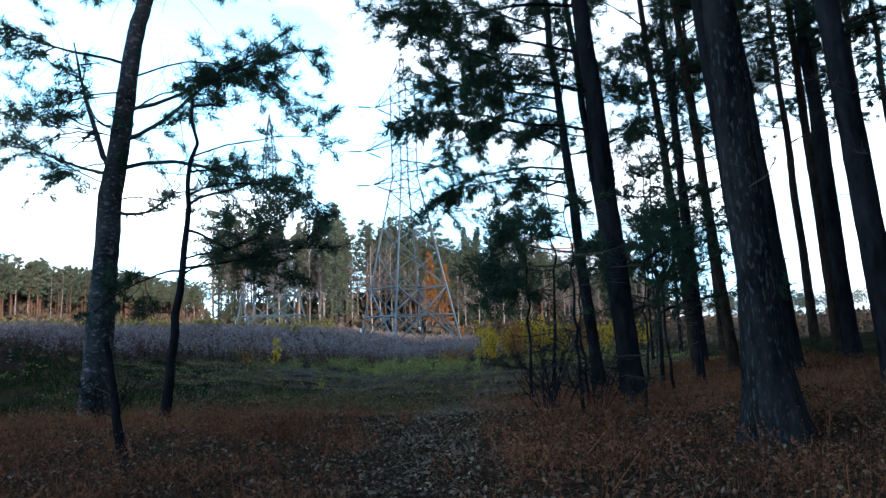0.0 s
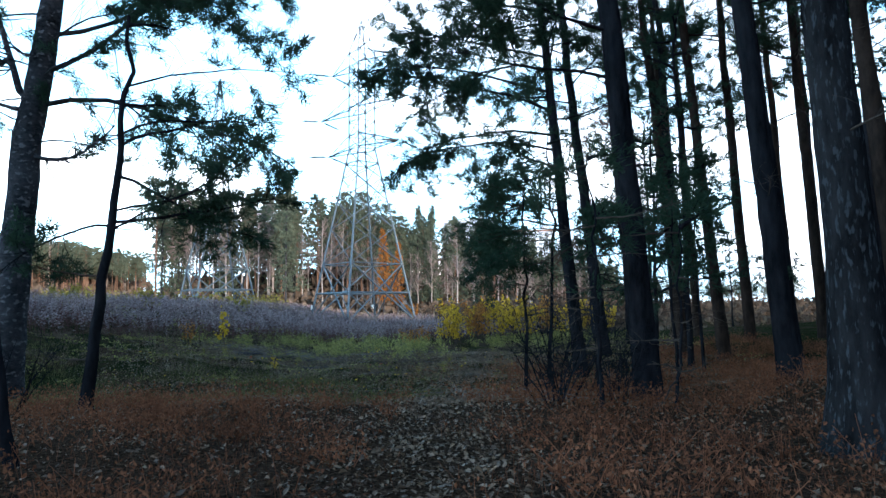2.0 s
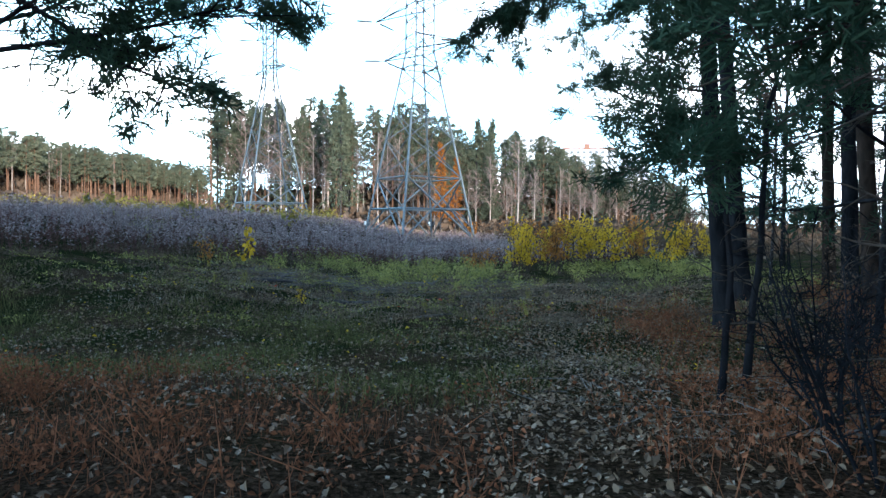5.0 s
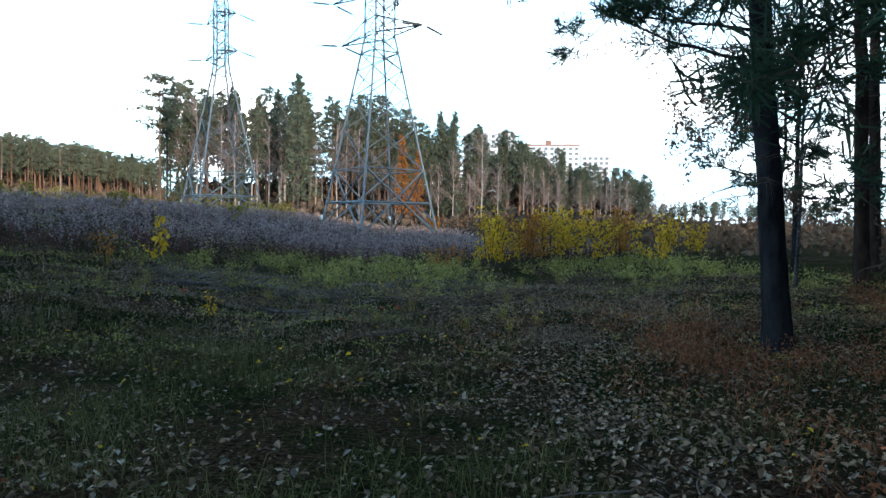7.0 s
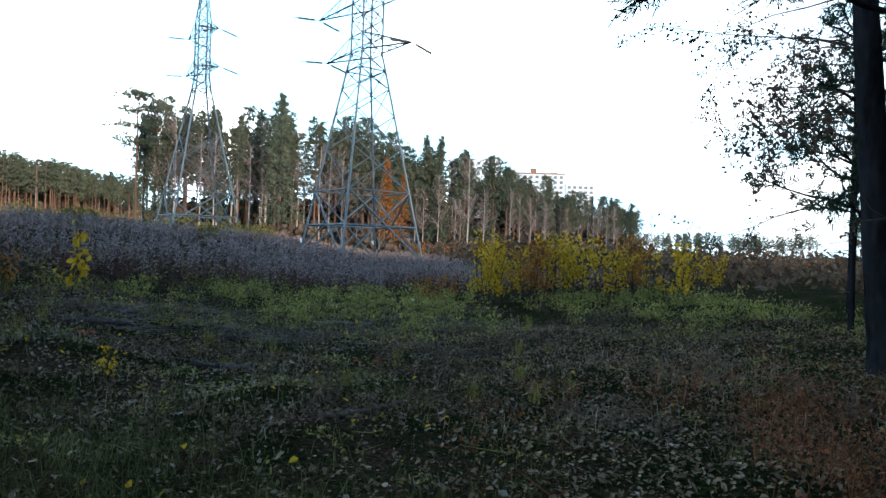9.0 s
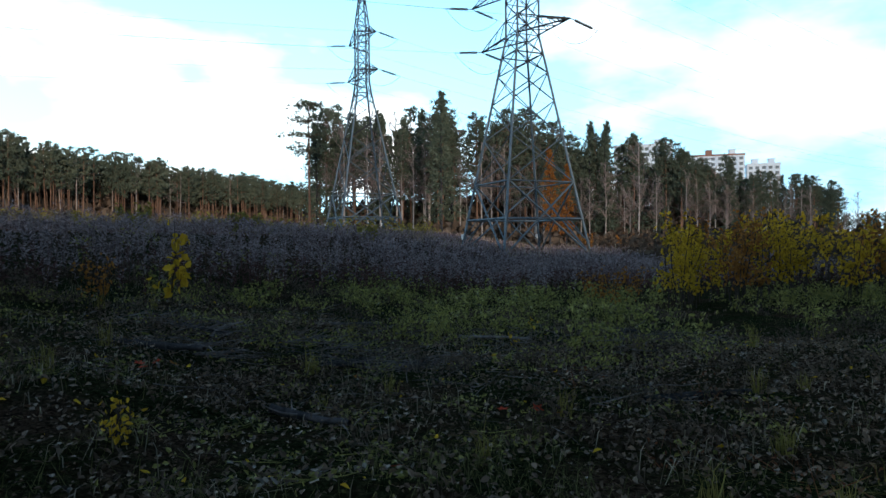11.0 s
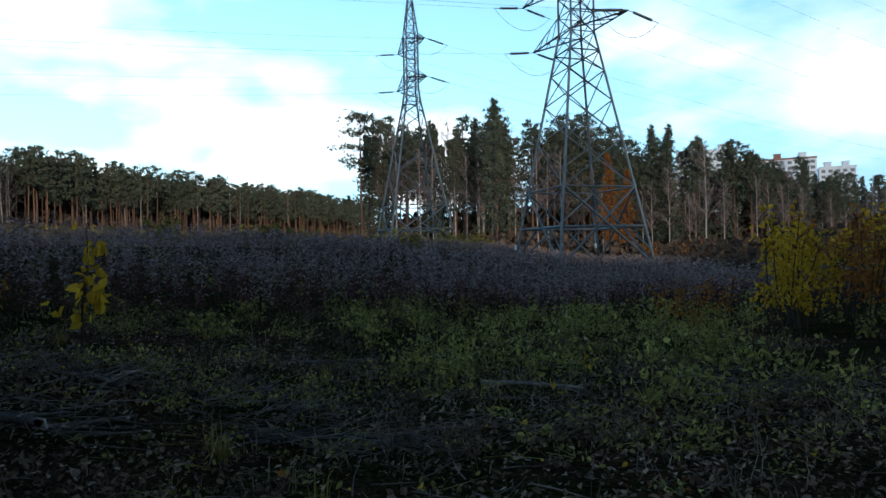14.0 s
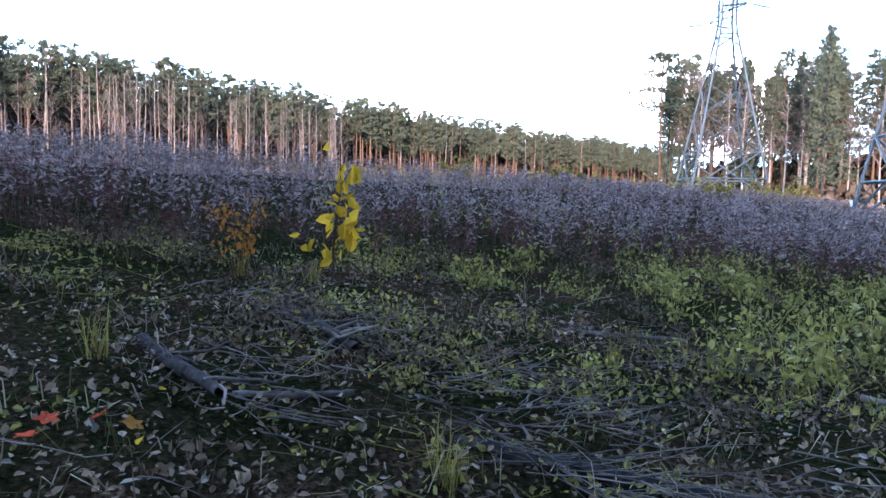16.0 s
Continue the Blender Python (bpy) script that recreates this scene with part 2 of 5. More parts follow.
class Tubes:
    """Gathers tapered tubes and flat leaves as quads into one mesh."""

    def __init__(self):
        self.v, self.f, self.n = [], [], 0

    def tube(self, pts, radii, sides=6, rough=0.0, rng=None):
        pts, radii = np.asarray(pts, float), np.asarray(radii, float)
        tang = np.gradient(pts, axis=0)
        tang /= np.linalg.norm(tang, axis=1, keepdims=True) + 1e-9
        ref = np.where(np.abs(tang[:, 2:3]) > 0.9, [[1.0, 0, 0]], [[0, 0, 1.0]])
        a = np.cross(tang, ref)
        a /= np.linalg.norm(a, axis=1, keepdims=True) + 1e-9
        b = np.cross(tang, a)
        ang = np.linspace(0, 2 * np.pi, sides, endpoint=False)
        rr = radii[:, None] * np.ones(sides)
        if rough:
            rr = rr * (1 + rng.normal(0, rough, rr.shape))
        ring = pts[:, None] + rr[..., None] * (np.cos(ang)[None, :, None] * a[:, None] + np.sin(ang)[None, :, None] * b[:, None])
        k = len(pts)
        i = np.arange(k - 1)[:, None] * sides + np.arange(sides)[None]
        j = np.arange(k - 1)[:, None] * sides + (np.arange(sides)[None] + 1) % sides
        q = np.stack([i, j, j + sides, i + sides], -1).reshape(-1, 4)
        self.v.append(ring.reshape(-1, 3))
        self.f.append(q + self.n)
        self.n += k * sides

    def quads(self, corners):
        """corners: n x 4 x 3."""
        corners = np.asarray(corners, float)
        n = len(corners)
        self.v.append(corners.reshape(-1, 3))
        self.f.append(np.arange(4 * n).reshape(-1, 4) + self.n)
        self.n += 4 * n

    def put(self, name, mat, parent=None, label="", smooth=False):
        return part_np(name, np.concatenate(self.v), np.concatenate(self.f), mat, parent, label, smooth)


def unit(v):
    return v / (np.linalg.norm(v, axis=-1, keepdims=True) + 1e-9)


def needles(tubes, at, way, rng, count=9, length=0.11, width=0.011):
    """Tufts of needles: narrow blades that fan out round each twig's way."""
    at, way = np.repeat(at, count, 0), np.repeat(unit(way), count, 0)
    d = unit(way + rng.normal(0, 0.75, at.shape))
    ln = length * rng.uniform(0.6, 1.25, (len(at), 1))
    side = unit(np.cross(d, rng.normal(0, 1, at.shape))) * width
    base = at + rng.normal(0, 0.03, at.shape)
    tubes.quads(np.stack([base - side * 0.5, base + side * 0.5, base + d * ln + side * 0.35, base + d * ln - side * 0.35], 1))


def leaves(tubes, at, rng, size, droop=0.3, long=1.5):
    """Pointed oval leaves, each two quads folded along the rib, at random turns."""
    n = len(at)
    d = unit(rng.normal(0, 1, (n, 3)) + [0, 0, -droop])
    side = unit(np.cross(d, rng.normal(0, 1, (n, 3))))
    up = np.cross(side, d)
    s = size * rng.uniform(0.6, 1.3, (n, 1))
    rib, w, f = d * s * long, side * s * 0.46, up * s * 0.14
    tip = at + rib - up * s * 0.15 * rng.random((n, 1))
    for sgn in (1, -1):
        tubes.quads(np.stack([at, at + rib * 0.3 + w * sgn + f, at + rib * 0.68 + w * sgn * 0.72 + f, tip], 1))


def path_of(start, way, length, rng, steps=6, wig=0.12, lift=0.0):
    """A wandering line from start."""
    p, d = np.array(start, float), unit(np.array(way, float))
    out = [p.copy()]
    for _ in range(steps):
        d = unit(d + rng.normal(0, wig, 3) + [0, 0, lift])
        p = p + d * length / steps
        out.append(p.copy())
    return np.array(out)


def limb(wood, leaf, start, way, length, radius, rng, full=1.0, lift=0.0, from_=0.35, tuft=9, nlen=0.11, nwid=0.011, dense=1.0):
    """A main branch with side branches and twigs; needles on the outer part."""
    main = path_of(start, way, length, rng, 8, 0.10, lift)
    wood.tube(main, np.linspace(radius, radius * 0.25, len(main)), 5)
    at, ways = [], []
    for k in range(int(6 + length * 6.5)):
        u = rng.uniform(0.22, 1.0)
        i = min(int(u * 8), 7)
        p = main[i] + (main[i + 1] - main[i]) * (u * 8 - i)
        d = unit(main[i + 1] - main[i])
        s = unit(d * rng.uniform(0.3, 0.9) + rng.normal(0, 0.65, 3) * [1, 1, 0.6] - [0, 0, 0.35 if length > 2.8 else 0.0])
        ln = min(length, 3.0) * rng.uniform(0.18, 0.50) * (1.15 - 0.5 * u)
        sub = path_of(p, s, ln, rng, 4, 0.2, -0.10 if length > 2.8 else 0.03)
        wood.tube(sub, np.linspace(radius * 0.32, radius * 0.1, 5), 3)
        if rng.random() > full or u < from_:
            continue
        for q in range(int((2 + ln * 6.5) * dense)):
            v = rng.uniform(0.25, 1.0)
            j = min(int(v * 4), 3)
            c = sub[j] + (sub[j + 1] - sub[j]) * (v * 4 - j)
            tw = unit(unit(sub[j + 1] - sub[j]) + rng.normal(0, 0.7, 3) * [1, 1, 0.7] + [0, 0, 0.15])
            tl = rng.uniform(0.08, 0.26)
            wood.tube([c, c + tw * tl], [radius * 0.10 + 0.0015, 0.0015], 3)
            m = 3
            at += [c + tw * tl * w for w in np.linspace(0.3, 1.0, m)]
            ways += [tw] * m
    if at and leaf is not None:
        needles(leaf, np.array(at), np.array(ways), rng, tuft, nlen, nwid)


def trunk_line(h, lean, bow, rng, steps=14):
    u = np.linspace(0, 1, steps)
    return np.stack([lean[0] * u * h + bow[0] * np.sin(u * np.pi) + rng.normal(0, 0.015, steps) * u * 3,
                     lean[1] * u * h + bow[1] * np.sin(u * np.pi) + rng.normal(0, 0.015, steps) * u * 3, u * h], 1)


def pine(x, y, h, r, seed, label, bark=None, lean=(0, 0), bow=(0, 0), crown=0.55, limbs=14, reach=1.6, flare=1.5, dead=5, extra=(), category="pine tree", group="pines of the wood", dense=1.0, nwid=0.012, name="pine_tree", tuft=9, foot=0.35):
    """A pine: tapered, flared trunk, dead snags low down, living limbs above, and the crown's needles.
    extra: limbs given by (height, bearing, rise, length, radius, fullness, lift)."""
    rng = np.random.default_rng(seed)
    root = thing(name, pose(x, y, hz(x, y) - 0.08), label, category, group)
    line = trunk_line(h, lean, bow, rng, 16)
    u = np.linspace(0, 1, 60)
    fine = np.stack([np.interp(u, np.linspace(0, 1, 16), line[:, k]) for k in range(3)], 1)
    rad = r * (1 - 0.72 * u) + r * (flare - 1) * np.exp(-u * h / foot)
    t = Tubes()
    t.tube(fine, rad, 18, 0.035, rng)
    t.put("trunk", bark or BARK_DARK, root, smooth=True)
    leaf = Tubes()

    def at_height(z):
        v = np.clip(z / h, 0, 1)
        return np.array([np.interp(v, u, fine[:, k]) for k in range(3)]), float(np.interp(v, u, rad))

    def add_limb(z, bearing, rise, length, radius, full, lift, **kw):
        p, tr = at_height(z)
        a = radians(bearing)
        w = np.array([math.cos(a), math.sin(a), math.tan(radians(rise))])
        wood = Tubes()
        limb(wood, leaf, p, w, length, radius, rng, full, lift, dense=dense, nwid=nwid, tuft=tuft, **kw)
        wood.put("limb", TWIG if radius < 0.02 else (bark or BARK_DARK), root)

    for k in range(dead):
        z = h * rng.uniform(0.12, crown)
        add_limb(z, rng.uniform(0, 360), rng.uniform(-15, 20), rng.uniform(0.4, 1.1), 0.012, 0.0, 0.0)
    for k in range(limbs):
        v = crown + (1 - crown) * (k + 0.5) / limbs
        add_limb(h * v, k * 137.5 + rng.uniform(-20, 20), rng.uniform(-5, 30), reach * (1.35 - 0.9 * (v - crown) / (1 - crown)) * rng.uniform(0.7, 1.2), 0.03, 0.95, 0.03)
    for z, bearing, rise, length, radius, full, lift in extra:
        add_limb(z, bearing, rise, length, radius, full, lift)
    if leaf.n:
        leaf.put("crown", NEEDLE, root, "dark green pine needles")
    return root


# ---- ground ----
def make_ground():
    xs = np.concatenate([-np.geomspace(3000, 26, 40), np.linspace(-25, 25, 170), np.geomspace(26, 3000, 40)])
    ys = np.concatenate([-np.geomspace(3000, 9, 40), np.linspace(-8, 44, 180), np.geomspace(45, 3000, 50)])
    X, Y = np.meshgrid(xs, ys)
    V = np.stack([X, Y, height(X, Y)], -1).reshape(-1, 3)
    w, hgt = len(xs), len(ys)
    i = (np.arange(hgt - 1)[:, None] * w + np.arange(w - 1)[None]).ravel()
    tagged(part_np("ground", V, np.stack([i, i + 1, i + w + 1, i + w], 1), ground_material(), smooth=True),
           "uneven earth with fallen leaves, moss and autumn grass", "ground", kind="structure")


make_ground()

# ---- trees of the near wood ----
DARK = "tall pine with dark furrowed bark and high crown"
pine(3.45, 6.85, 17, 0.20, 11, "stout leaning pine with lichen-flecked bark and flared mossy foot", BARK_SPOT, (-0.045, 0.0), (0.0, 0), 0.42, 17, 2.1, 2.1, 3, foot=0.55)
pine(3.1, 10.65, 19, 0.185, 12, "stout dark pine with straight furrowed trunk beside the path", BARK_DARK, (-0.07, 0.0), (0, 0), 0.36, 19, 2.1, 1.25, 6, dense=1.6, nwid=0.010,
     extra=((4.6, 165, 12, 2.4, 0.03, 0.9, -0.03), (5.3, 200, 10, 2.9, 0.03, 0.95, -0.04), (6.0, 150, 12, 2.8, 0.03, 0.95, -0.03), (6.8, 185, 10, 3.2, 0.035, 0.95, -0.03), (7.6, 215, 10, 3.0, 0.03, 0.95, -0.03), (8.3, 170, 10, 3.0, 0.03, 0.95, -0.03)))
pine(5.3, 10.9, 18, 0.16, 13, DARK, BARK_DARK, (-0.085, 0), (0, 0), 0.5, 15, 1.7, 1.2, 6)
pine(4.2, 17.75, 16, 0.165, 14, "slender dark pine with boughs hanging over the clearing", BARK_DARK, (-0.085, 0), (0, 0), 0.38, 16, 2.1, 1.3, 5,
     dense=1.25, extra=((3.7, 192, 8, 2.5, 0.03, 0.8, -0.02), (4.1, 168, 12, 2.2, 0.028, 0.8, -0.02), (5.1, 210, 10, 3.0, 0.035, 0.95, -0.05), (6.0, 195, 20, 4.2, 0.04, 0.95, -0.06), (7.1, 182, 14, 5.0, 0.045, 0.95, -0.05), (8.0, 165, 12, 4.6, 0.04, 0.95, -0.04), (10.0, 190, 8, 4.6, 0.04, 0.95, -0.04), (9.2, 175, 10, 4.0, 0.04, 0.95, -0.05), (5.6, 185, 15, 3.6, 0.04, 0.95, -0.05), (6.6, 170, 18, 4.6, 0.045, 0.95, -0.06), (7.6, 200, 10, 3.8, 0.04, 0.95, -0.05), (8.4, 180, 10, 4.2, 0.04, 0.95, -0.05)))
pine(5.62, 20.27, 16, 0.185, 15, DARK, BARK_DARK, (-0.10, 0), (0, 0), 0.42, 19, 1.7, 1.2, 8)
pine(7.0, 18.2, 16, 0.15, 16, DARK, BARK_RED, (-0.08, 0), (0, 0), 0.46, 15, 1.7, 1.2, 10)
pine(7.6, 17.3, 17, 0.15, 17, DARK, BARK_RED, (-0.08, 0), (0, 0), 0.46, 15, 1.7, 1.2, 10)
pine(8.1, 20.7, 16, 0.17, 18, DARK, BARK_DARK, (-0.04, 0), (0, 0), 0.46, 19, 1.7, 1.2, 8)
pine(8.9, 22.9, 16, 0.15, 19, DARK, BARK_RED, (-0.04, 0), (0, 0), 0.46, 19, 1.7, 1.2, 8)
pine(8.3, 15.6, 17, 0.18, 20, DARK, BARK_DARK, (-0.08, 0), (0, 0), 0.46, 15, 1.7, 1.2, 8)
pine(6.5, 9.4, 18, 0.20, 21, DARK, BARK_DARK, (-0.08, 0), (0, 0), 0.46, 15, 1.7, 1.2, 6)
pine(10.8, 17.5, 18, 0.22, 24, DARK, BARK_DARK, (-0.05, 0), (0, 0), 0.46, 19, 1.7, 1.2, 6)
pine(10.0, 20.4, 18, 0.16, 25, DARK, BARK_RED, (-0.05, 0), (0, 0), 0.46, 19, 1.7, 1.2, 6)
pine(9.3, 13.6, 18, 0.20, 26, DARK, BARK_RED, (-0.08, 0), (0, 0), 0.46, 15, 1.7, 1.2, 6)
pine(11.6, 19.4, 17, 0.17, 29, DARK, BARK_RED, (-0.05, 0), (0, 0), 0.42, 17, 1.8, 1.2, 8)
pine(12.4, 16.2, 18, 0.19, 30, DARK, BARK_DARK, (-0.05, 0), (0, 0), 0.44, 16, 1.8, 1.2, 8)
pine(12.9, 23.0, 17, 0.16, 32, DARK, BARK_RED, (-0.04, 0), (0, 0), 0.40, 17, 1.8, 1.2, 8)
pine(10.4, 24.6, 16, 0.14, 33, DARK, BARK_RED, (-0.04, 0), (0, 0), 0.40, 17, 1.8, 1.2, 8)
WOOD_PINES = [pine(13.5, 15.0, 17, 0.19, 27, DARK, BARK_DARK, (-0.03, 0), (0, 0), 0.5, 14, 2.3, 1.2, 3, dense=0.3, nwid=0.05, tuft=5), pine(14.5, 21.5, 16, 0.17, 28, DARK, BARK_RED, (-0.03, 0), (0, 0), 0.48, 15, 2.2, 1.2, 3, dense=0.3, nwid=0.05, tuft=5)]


def fill_wood():
    """The rest of the wood beside the walker, plus unseen trees behind to block light."""
    rng = np.random.default_rng(31)
    spots = [(16, 26), (17, 18.5), (15.5, 12), (18.5, 22.5), (11.3, 12.2), (12.8, 9.5), (20, 28), (22, 20), (9.0, 6.5), (11, 4)]
    # random spots, mostly out of view, added to shade the near ground
    for k in range(80):
        spots.append((rng.uniform(8, 36), rng.uniform(-26, 12)) if k < 50 else (rng.uniform(24, 44), rng.uniform(-8, 26)) if k < 62 else (rng.uniform(-26, 14), rng.uniform(-28, -4)))
    for k, (x, y) in enumerate(spots):
        m = pose(x, y, hz(x, y) - 0.08, 0, 0, rng.uniform(-25, 25)) @ Matrix.Diagonal((*(Vector((1, 1, 1)) * rng.uniform(0.85, 1.15)), 1))
        copy_thing(WOOD_PINES[k % 2], m)


fill_wood()


def understorey():
    """Half-grown pines with boughs almost to the ground, among the tall trunks."""
    rng = np.random.default_rng(37)
    made = [pine(4.9, 14.8, 5.2, 0.05, 38, "half-grown pine with dark boughs low on the stem", BARK_DARK, (0.01, 0), (0, 0), 0.32, 16, 1.4, 1.2, 5, category="pine tree", group="half-grown pines", dense=0.45, nwid=0.022, tuft=7),
            pine(6.3, 16.3, 8.5, 0.07, 39, "half-grown pine with dark boughs low on the stem", BARK_DARK, (-0.01, 0), (0, 0), 0.32, 17, 1.3, 1.2, 6, category="pine tree", group="half-grown pines", dense=0.45, nwid=0.022, tuft=7)]
    for k, (x, y) in enumerate(((7.4, 23.4), (9.4, 26.2), (10.5, 10.8), (12.6, 13), (14, 29))):
        m = pose(x, y, hz(x, y) - 0.05, 0, 0, rng.uniform(0, 360)) @ Matrix.Diagonal((*(Vector((1, 1, 1)) * rng.uniform(0.75, 1.15)), 1))
        copy_thing(made[k % 2], m)


understorey()
pine(-7.05, 13.8, 14, 0.30, 22, "thick old pine with pale flaking bark at the clearing's edge", BARK_GREY, (0.145, 0), (-0.5, 0), 0.62, 10, 2.0, 1.2, 4, dense=1.35, nwid=0.010,
     extra=((5.3, 190, 40, 3.2, 0.075, 0.35, 0.16), (4.4, -20, -20, 2.0, 0.05, 0.2, 0.14), (5.3, 8, 22, 4.8, 0.055, 0.95, 0.0), (5.2, 180, 15, 2.6, 0.04, 0.7, 0.05), (5.9, -12, 24, 4.4, 0.05, 0.95, 0.0), (6.6, 20, 20, 4.6, 0.05, 0.95, 0.0), (7.6, 190, 10, 3.5, 0.04, 0.9, 0.0),
            (4.6, 30, 30, 1.6, 0.022, 0.5, -0.1), (5.0, 200, 10, 2.2, 0.02, 0.5, -0.03), (5.4, 160, 25, 2.6, 0.022, 0.6, -0.05), (6.0, 215, 5, 2.4, 0.02, 0.7, -0.03), (6.4, 340, 25, 2.8, 0.024, 0.6, -0.06), (7.0, 175, 15, 2.8, 0.024, 0.7, -0.04), (7.3, 5, 20, 3.4, 0.026, 0.7, -0.05), (5.8, 320, 10, 2.0, 0.02, 0.5, -0.04)))
pine(-4.58, 11.2, 5.6, 0.085, 23, "thin young pine with sparse crooked boughs", BARK_DARK, (0.085, 0), (0.05, 0), 0.95, 1, 0.8, 1.3, 2,
     extra=((3.75, 15, 28, 1.7, 0.03, 0.3, -0.03), (3.3, -4, -16, 2.0, 0.028, 0.9, 0.04), (2.65, -6, 4, 2.3, 0.026, 0.95, 0.03), (2.8, 3, 8, 2.2, 0.02, 0.95, 0.02), (2.55, -18, 4, 2.1, 0.02, 0.95, 0.02), (3.9, -20, 20, 2.2, 0.022, 0.6, -0.02), (4.6, 10, 25, 2.4, 0.02, 0.8, -0.04), (2.6, 180, -5, 1.6, 0.022, 0.5, -0.05), (4.3, 60, 20, 1.6, 0.025, 0.7, 0.02), (1.9, -170, 0, 1.0, 0.018, 0.6, 0.0), (0.75, 170, 5, 0.7, 0.015, 0.0, 0.0)))


# ---- pylons ----
def bar(t, a, b, w=0.07):
    """A rolled angle section from a to b."""
    t.tube([a, b], [w, w], 4)


def pylon(x, y, turn, base, waist_w, waist_z, arms, peak, foot, label, group):
    """A lattice tower: four legs, cross bars and braces, a straight shaft with arms, and a peak."""
    root = thing("transmission_tower", pose(x, y, hz(x, y), 0, 0, turn), label, "pylon", group)
    shaft_w = waist_w * 0.8
    top_z = arms[-1][0] + 1.6

    def half(z):
        if z <= waist_z:
            return (base + (waist_w - base) * z / waist_z) / 2
        if z <= top_z:
            return (waist_w + (shaft_w - waist_w) * min(1, (z - waist_z) / 1.5)) / 2
        return shaft_w / 2 * max(0.06, 1 - (z - top_z) / (peak - top_z))

    def corner(k, z):
        sx, sy = ((-1, -1), (1, -1), (1, 1), (-1, 1))[k % 4]
        return np.array([sx * half(z), sy * half(z), z])

    for k in range(4):
        t = Tubes()
        zs = [-0.4, waist_z, waist_z + 1.5, top_z, peak]
        t.tube([corner(k, z) for z in zs], [0.13, 0.11, 0.10, 0.08, 0.05], 4)
        t.put("leg", STEEL, root)
        f = Tubes()
        c = corner(k, 0)
        f.tube([[c[0], c[1], -0.4], [c[0], c[1], 0.22]], [0.42, 0.36], 8)
        f.put("footing", CONCRETE, root, "grey concrete footing")
    # the lowest panel: a horizontal ring, and braces that cross from each knee to the next leg's foot
    belt, knee = foot
    for k in range(4):
        t = Tubes()
        bar(t, corner(k, belt), corner(k + 1, belt), 0.10)
        t.put("belt_bar", STEEL, root)
        for a, b in ((k, k + 1), (k + 1, k)):
            t = Tubes()
            bar(t, corner(a, knee), corner(b, 0.15), 0.095)
            t.put("base_brace", STEEL, root)
        mid = (corner(k, belt) + corner(k + 1, belt)) / 2
        for q in (k, k + 1):
            t = Tubes()
            bar(t, corner(q, belt * 0.42), (mid + corner(q, belt)) / 2, 0.05)
            t.put("base_strut", STEEL, root)
    levels = [knee]
    while levels[-1] < waist_z - 1.2:
        levels.append(min(waist_z, levels[-1] + max(1.5, half(levels[-1]) * 1.25)))
    levels[-1] = waist_z
    for a, b in zip(levels, levels[1:]):
        t = Tubes()
        for k in range(4):
            bar(t, corner(k, a), corner(k + 1, b), 0.05)
            bar(t, corner(k + 1, a), corner(k, b), 0.05)
        if a == levels[0] or b == waist_z:
            for k in range(4):
                bar(t, corner(k, a if a == levels[0] else b), corner(k + 1, a if a == levels[0] else b), 0.06)
        # darker steel from 0.6 of the waist height upwards
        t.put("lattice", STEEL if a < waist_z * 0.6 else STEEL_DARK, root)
    z = waist_z
    while z < peak - 0.8:
        nz = min(z + 1.5, peak)
        t = Tubes()
        for k in range(4):
            bar(t, corner(k, z), corner(k + 1, nz), 0.04)
            bar(t, corner(k + 1, z), corner(k, nz), 0.04)
            bar(t, corner(k, nz), corner(k + 1, nz), 0.04)
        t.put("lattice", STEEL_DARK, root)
        z = nz
    # arms nearly along the tower's own x
    turn_c, turn_s = math.cos(radians(ARM_TURN)), math.sin(radians(ARM_TURN))
    for az, reach in arms:
        for s in (-1, 1):
            t = Tubes()
            tip = np.array([s * reach * turn_c, s * reach * turn_s, az])
            hx = s * half(az)
            for sy in (-1, 1):
                low, high = np.array([hx, sy * half(az), az]), np.array([s * half(az + 1.5), sy * half(az + 1.5), az + 1.5])
                bar(t, low, tip, 0.07)
                bar(t, high, tip, 0.05)
                for u in (0.25, 0.5, 0.75):
                    bar(t, low + (tip - low) * u, high + (tip - high) * max(0, u - 0.2), 0.035)
            for u in (0.15, 0.4, 0.65):
                a, b = np.array([hx, -half(az), az]), np.array([hx, half(az), az])
                bar(t, a + (tip - a) * u, b + (tip - b) * min(1, u + 0.2), 0.035)
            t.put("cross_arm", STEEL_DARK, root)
            for sy in (-1, 1):
                ins = Tubes()
                w = np.array([-sy * turn_s, sy * turn_c, -0.16])
                pts = [tip + w * d for d in np.linspace(0.5, 2.4, 25)]
                ins.tube(pts, [0.12 if i % 2 else 0.05 for i in range(25)], 8)
                ins.tube([tip, tip + w * 0.5], [0.03, 0.03], 4)
                ins.tube([tip + w * 2.4, tip + w * 3.0], [0.03, 0.03], 4)
                ins.put("insulator", GLASS_DARK, root, "dark ribbed insulator string")
            loop = Tubes()
            loop.tube([tip + np.array([-3.0 * v * turn_s, 3.0 * v * turn_c, -0.45 - 1.5 * (1 - v * v)]) for v in np.linspace(-1, 1, 13)], [0.018] * 13, 4)
            loop.put("jumper_wire", STEEL_DARK, root)
    for k in (0, 3):
        b = bmesh.new()
        bmesh.ops.create_cube(b, size=1, matrix=Matrix.Translation(corner(k, 1.7) + [-0.1 if k == 0 else -0.1, -0.16, 0]) @ Matrix.Diagonal((0.36, 0.03, 0.42, 1)))
        part("number_plate", b, WHITE, root, "small white number plate")
    return root


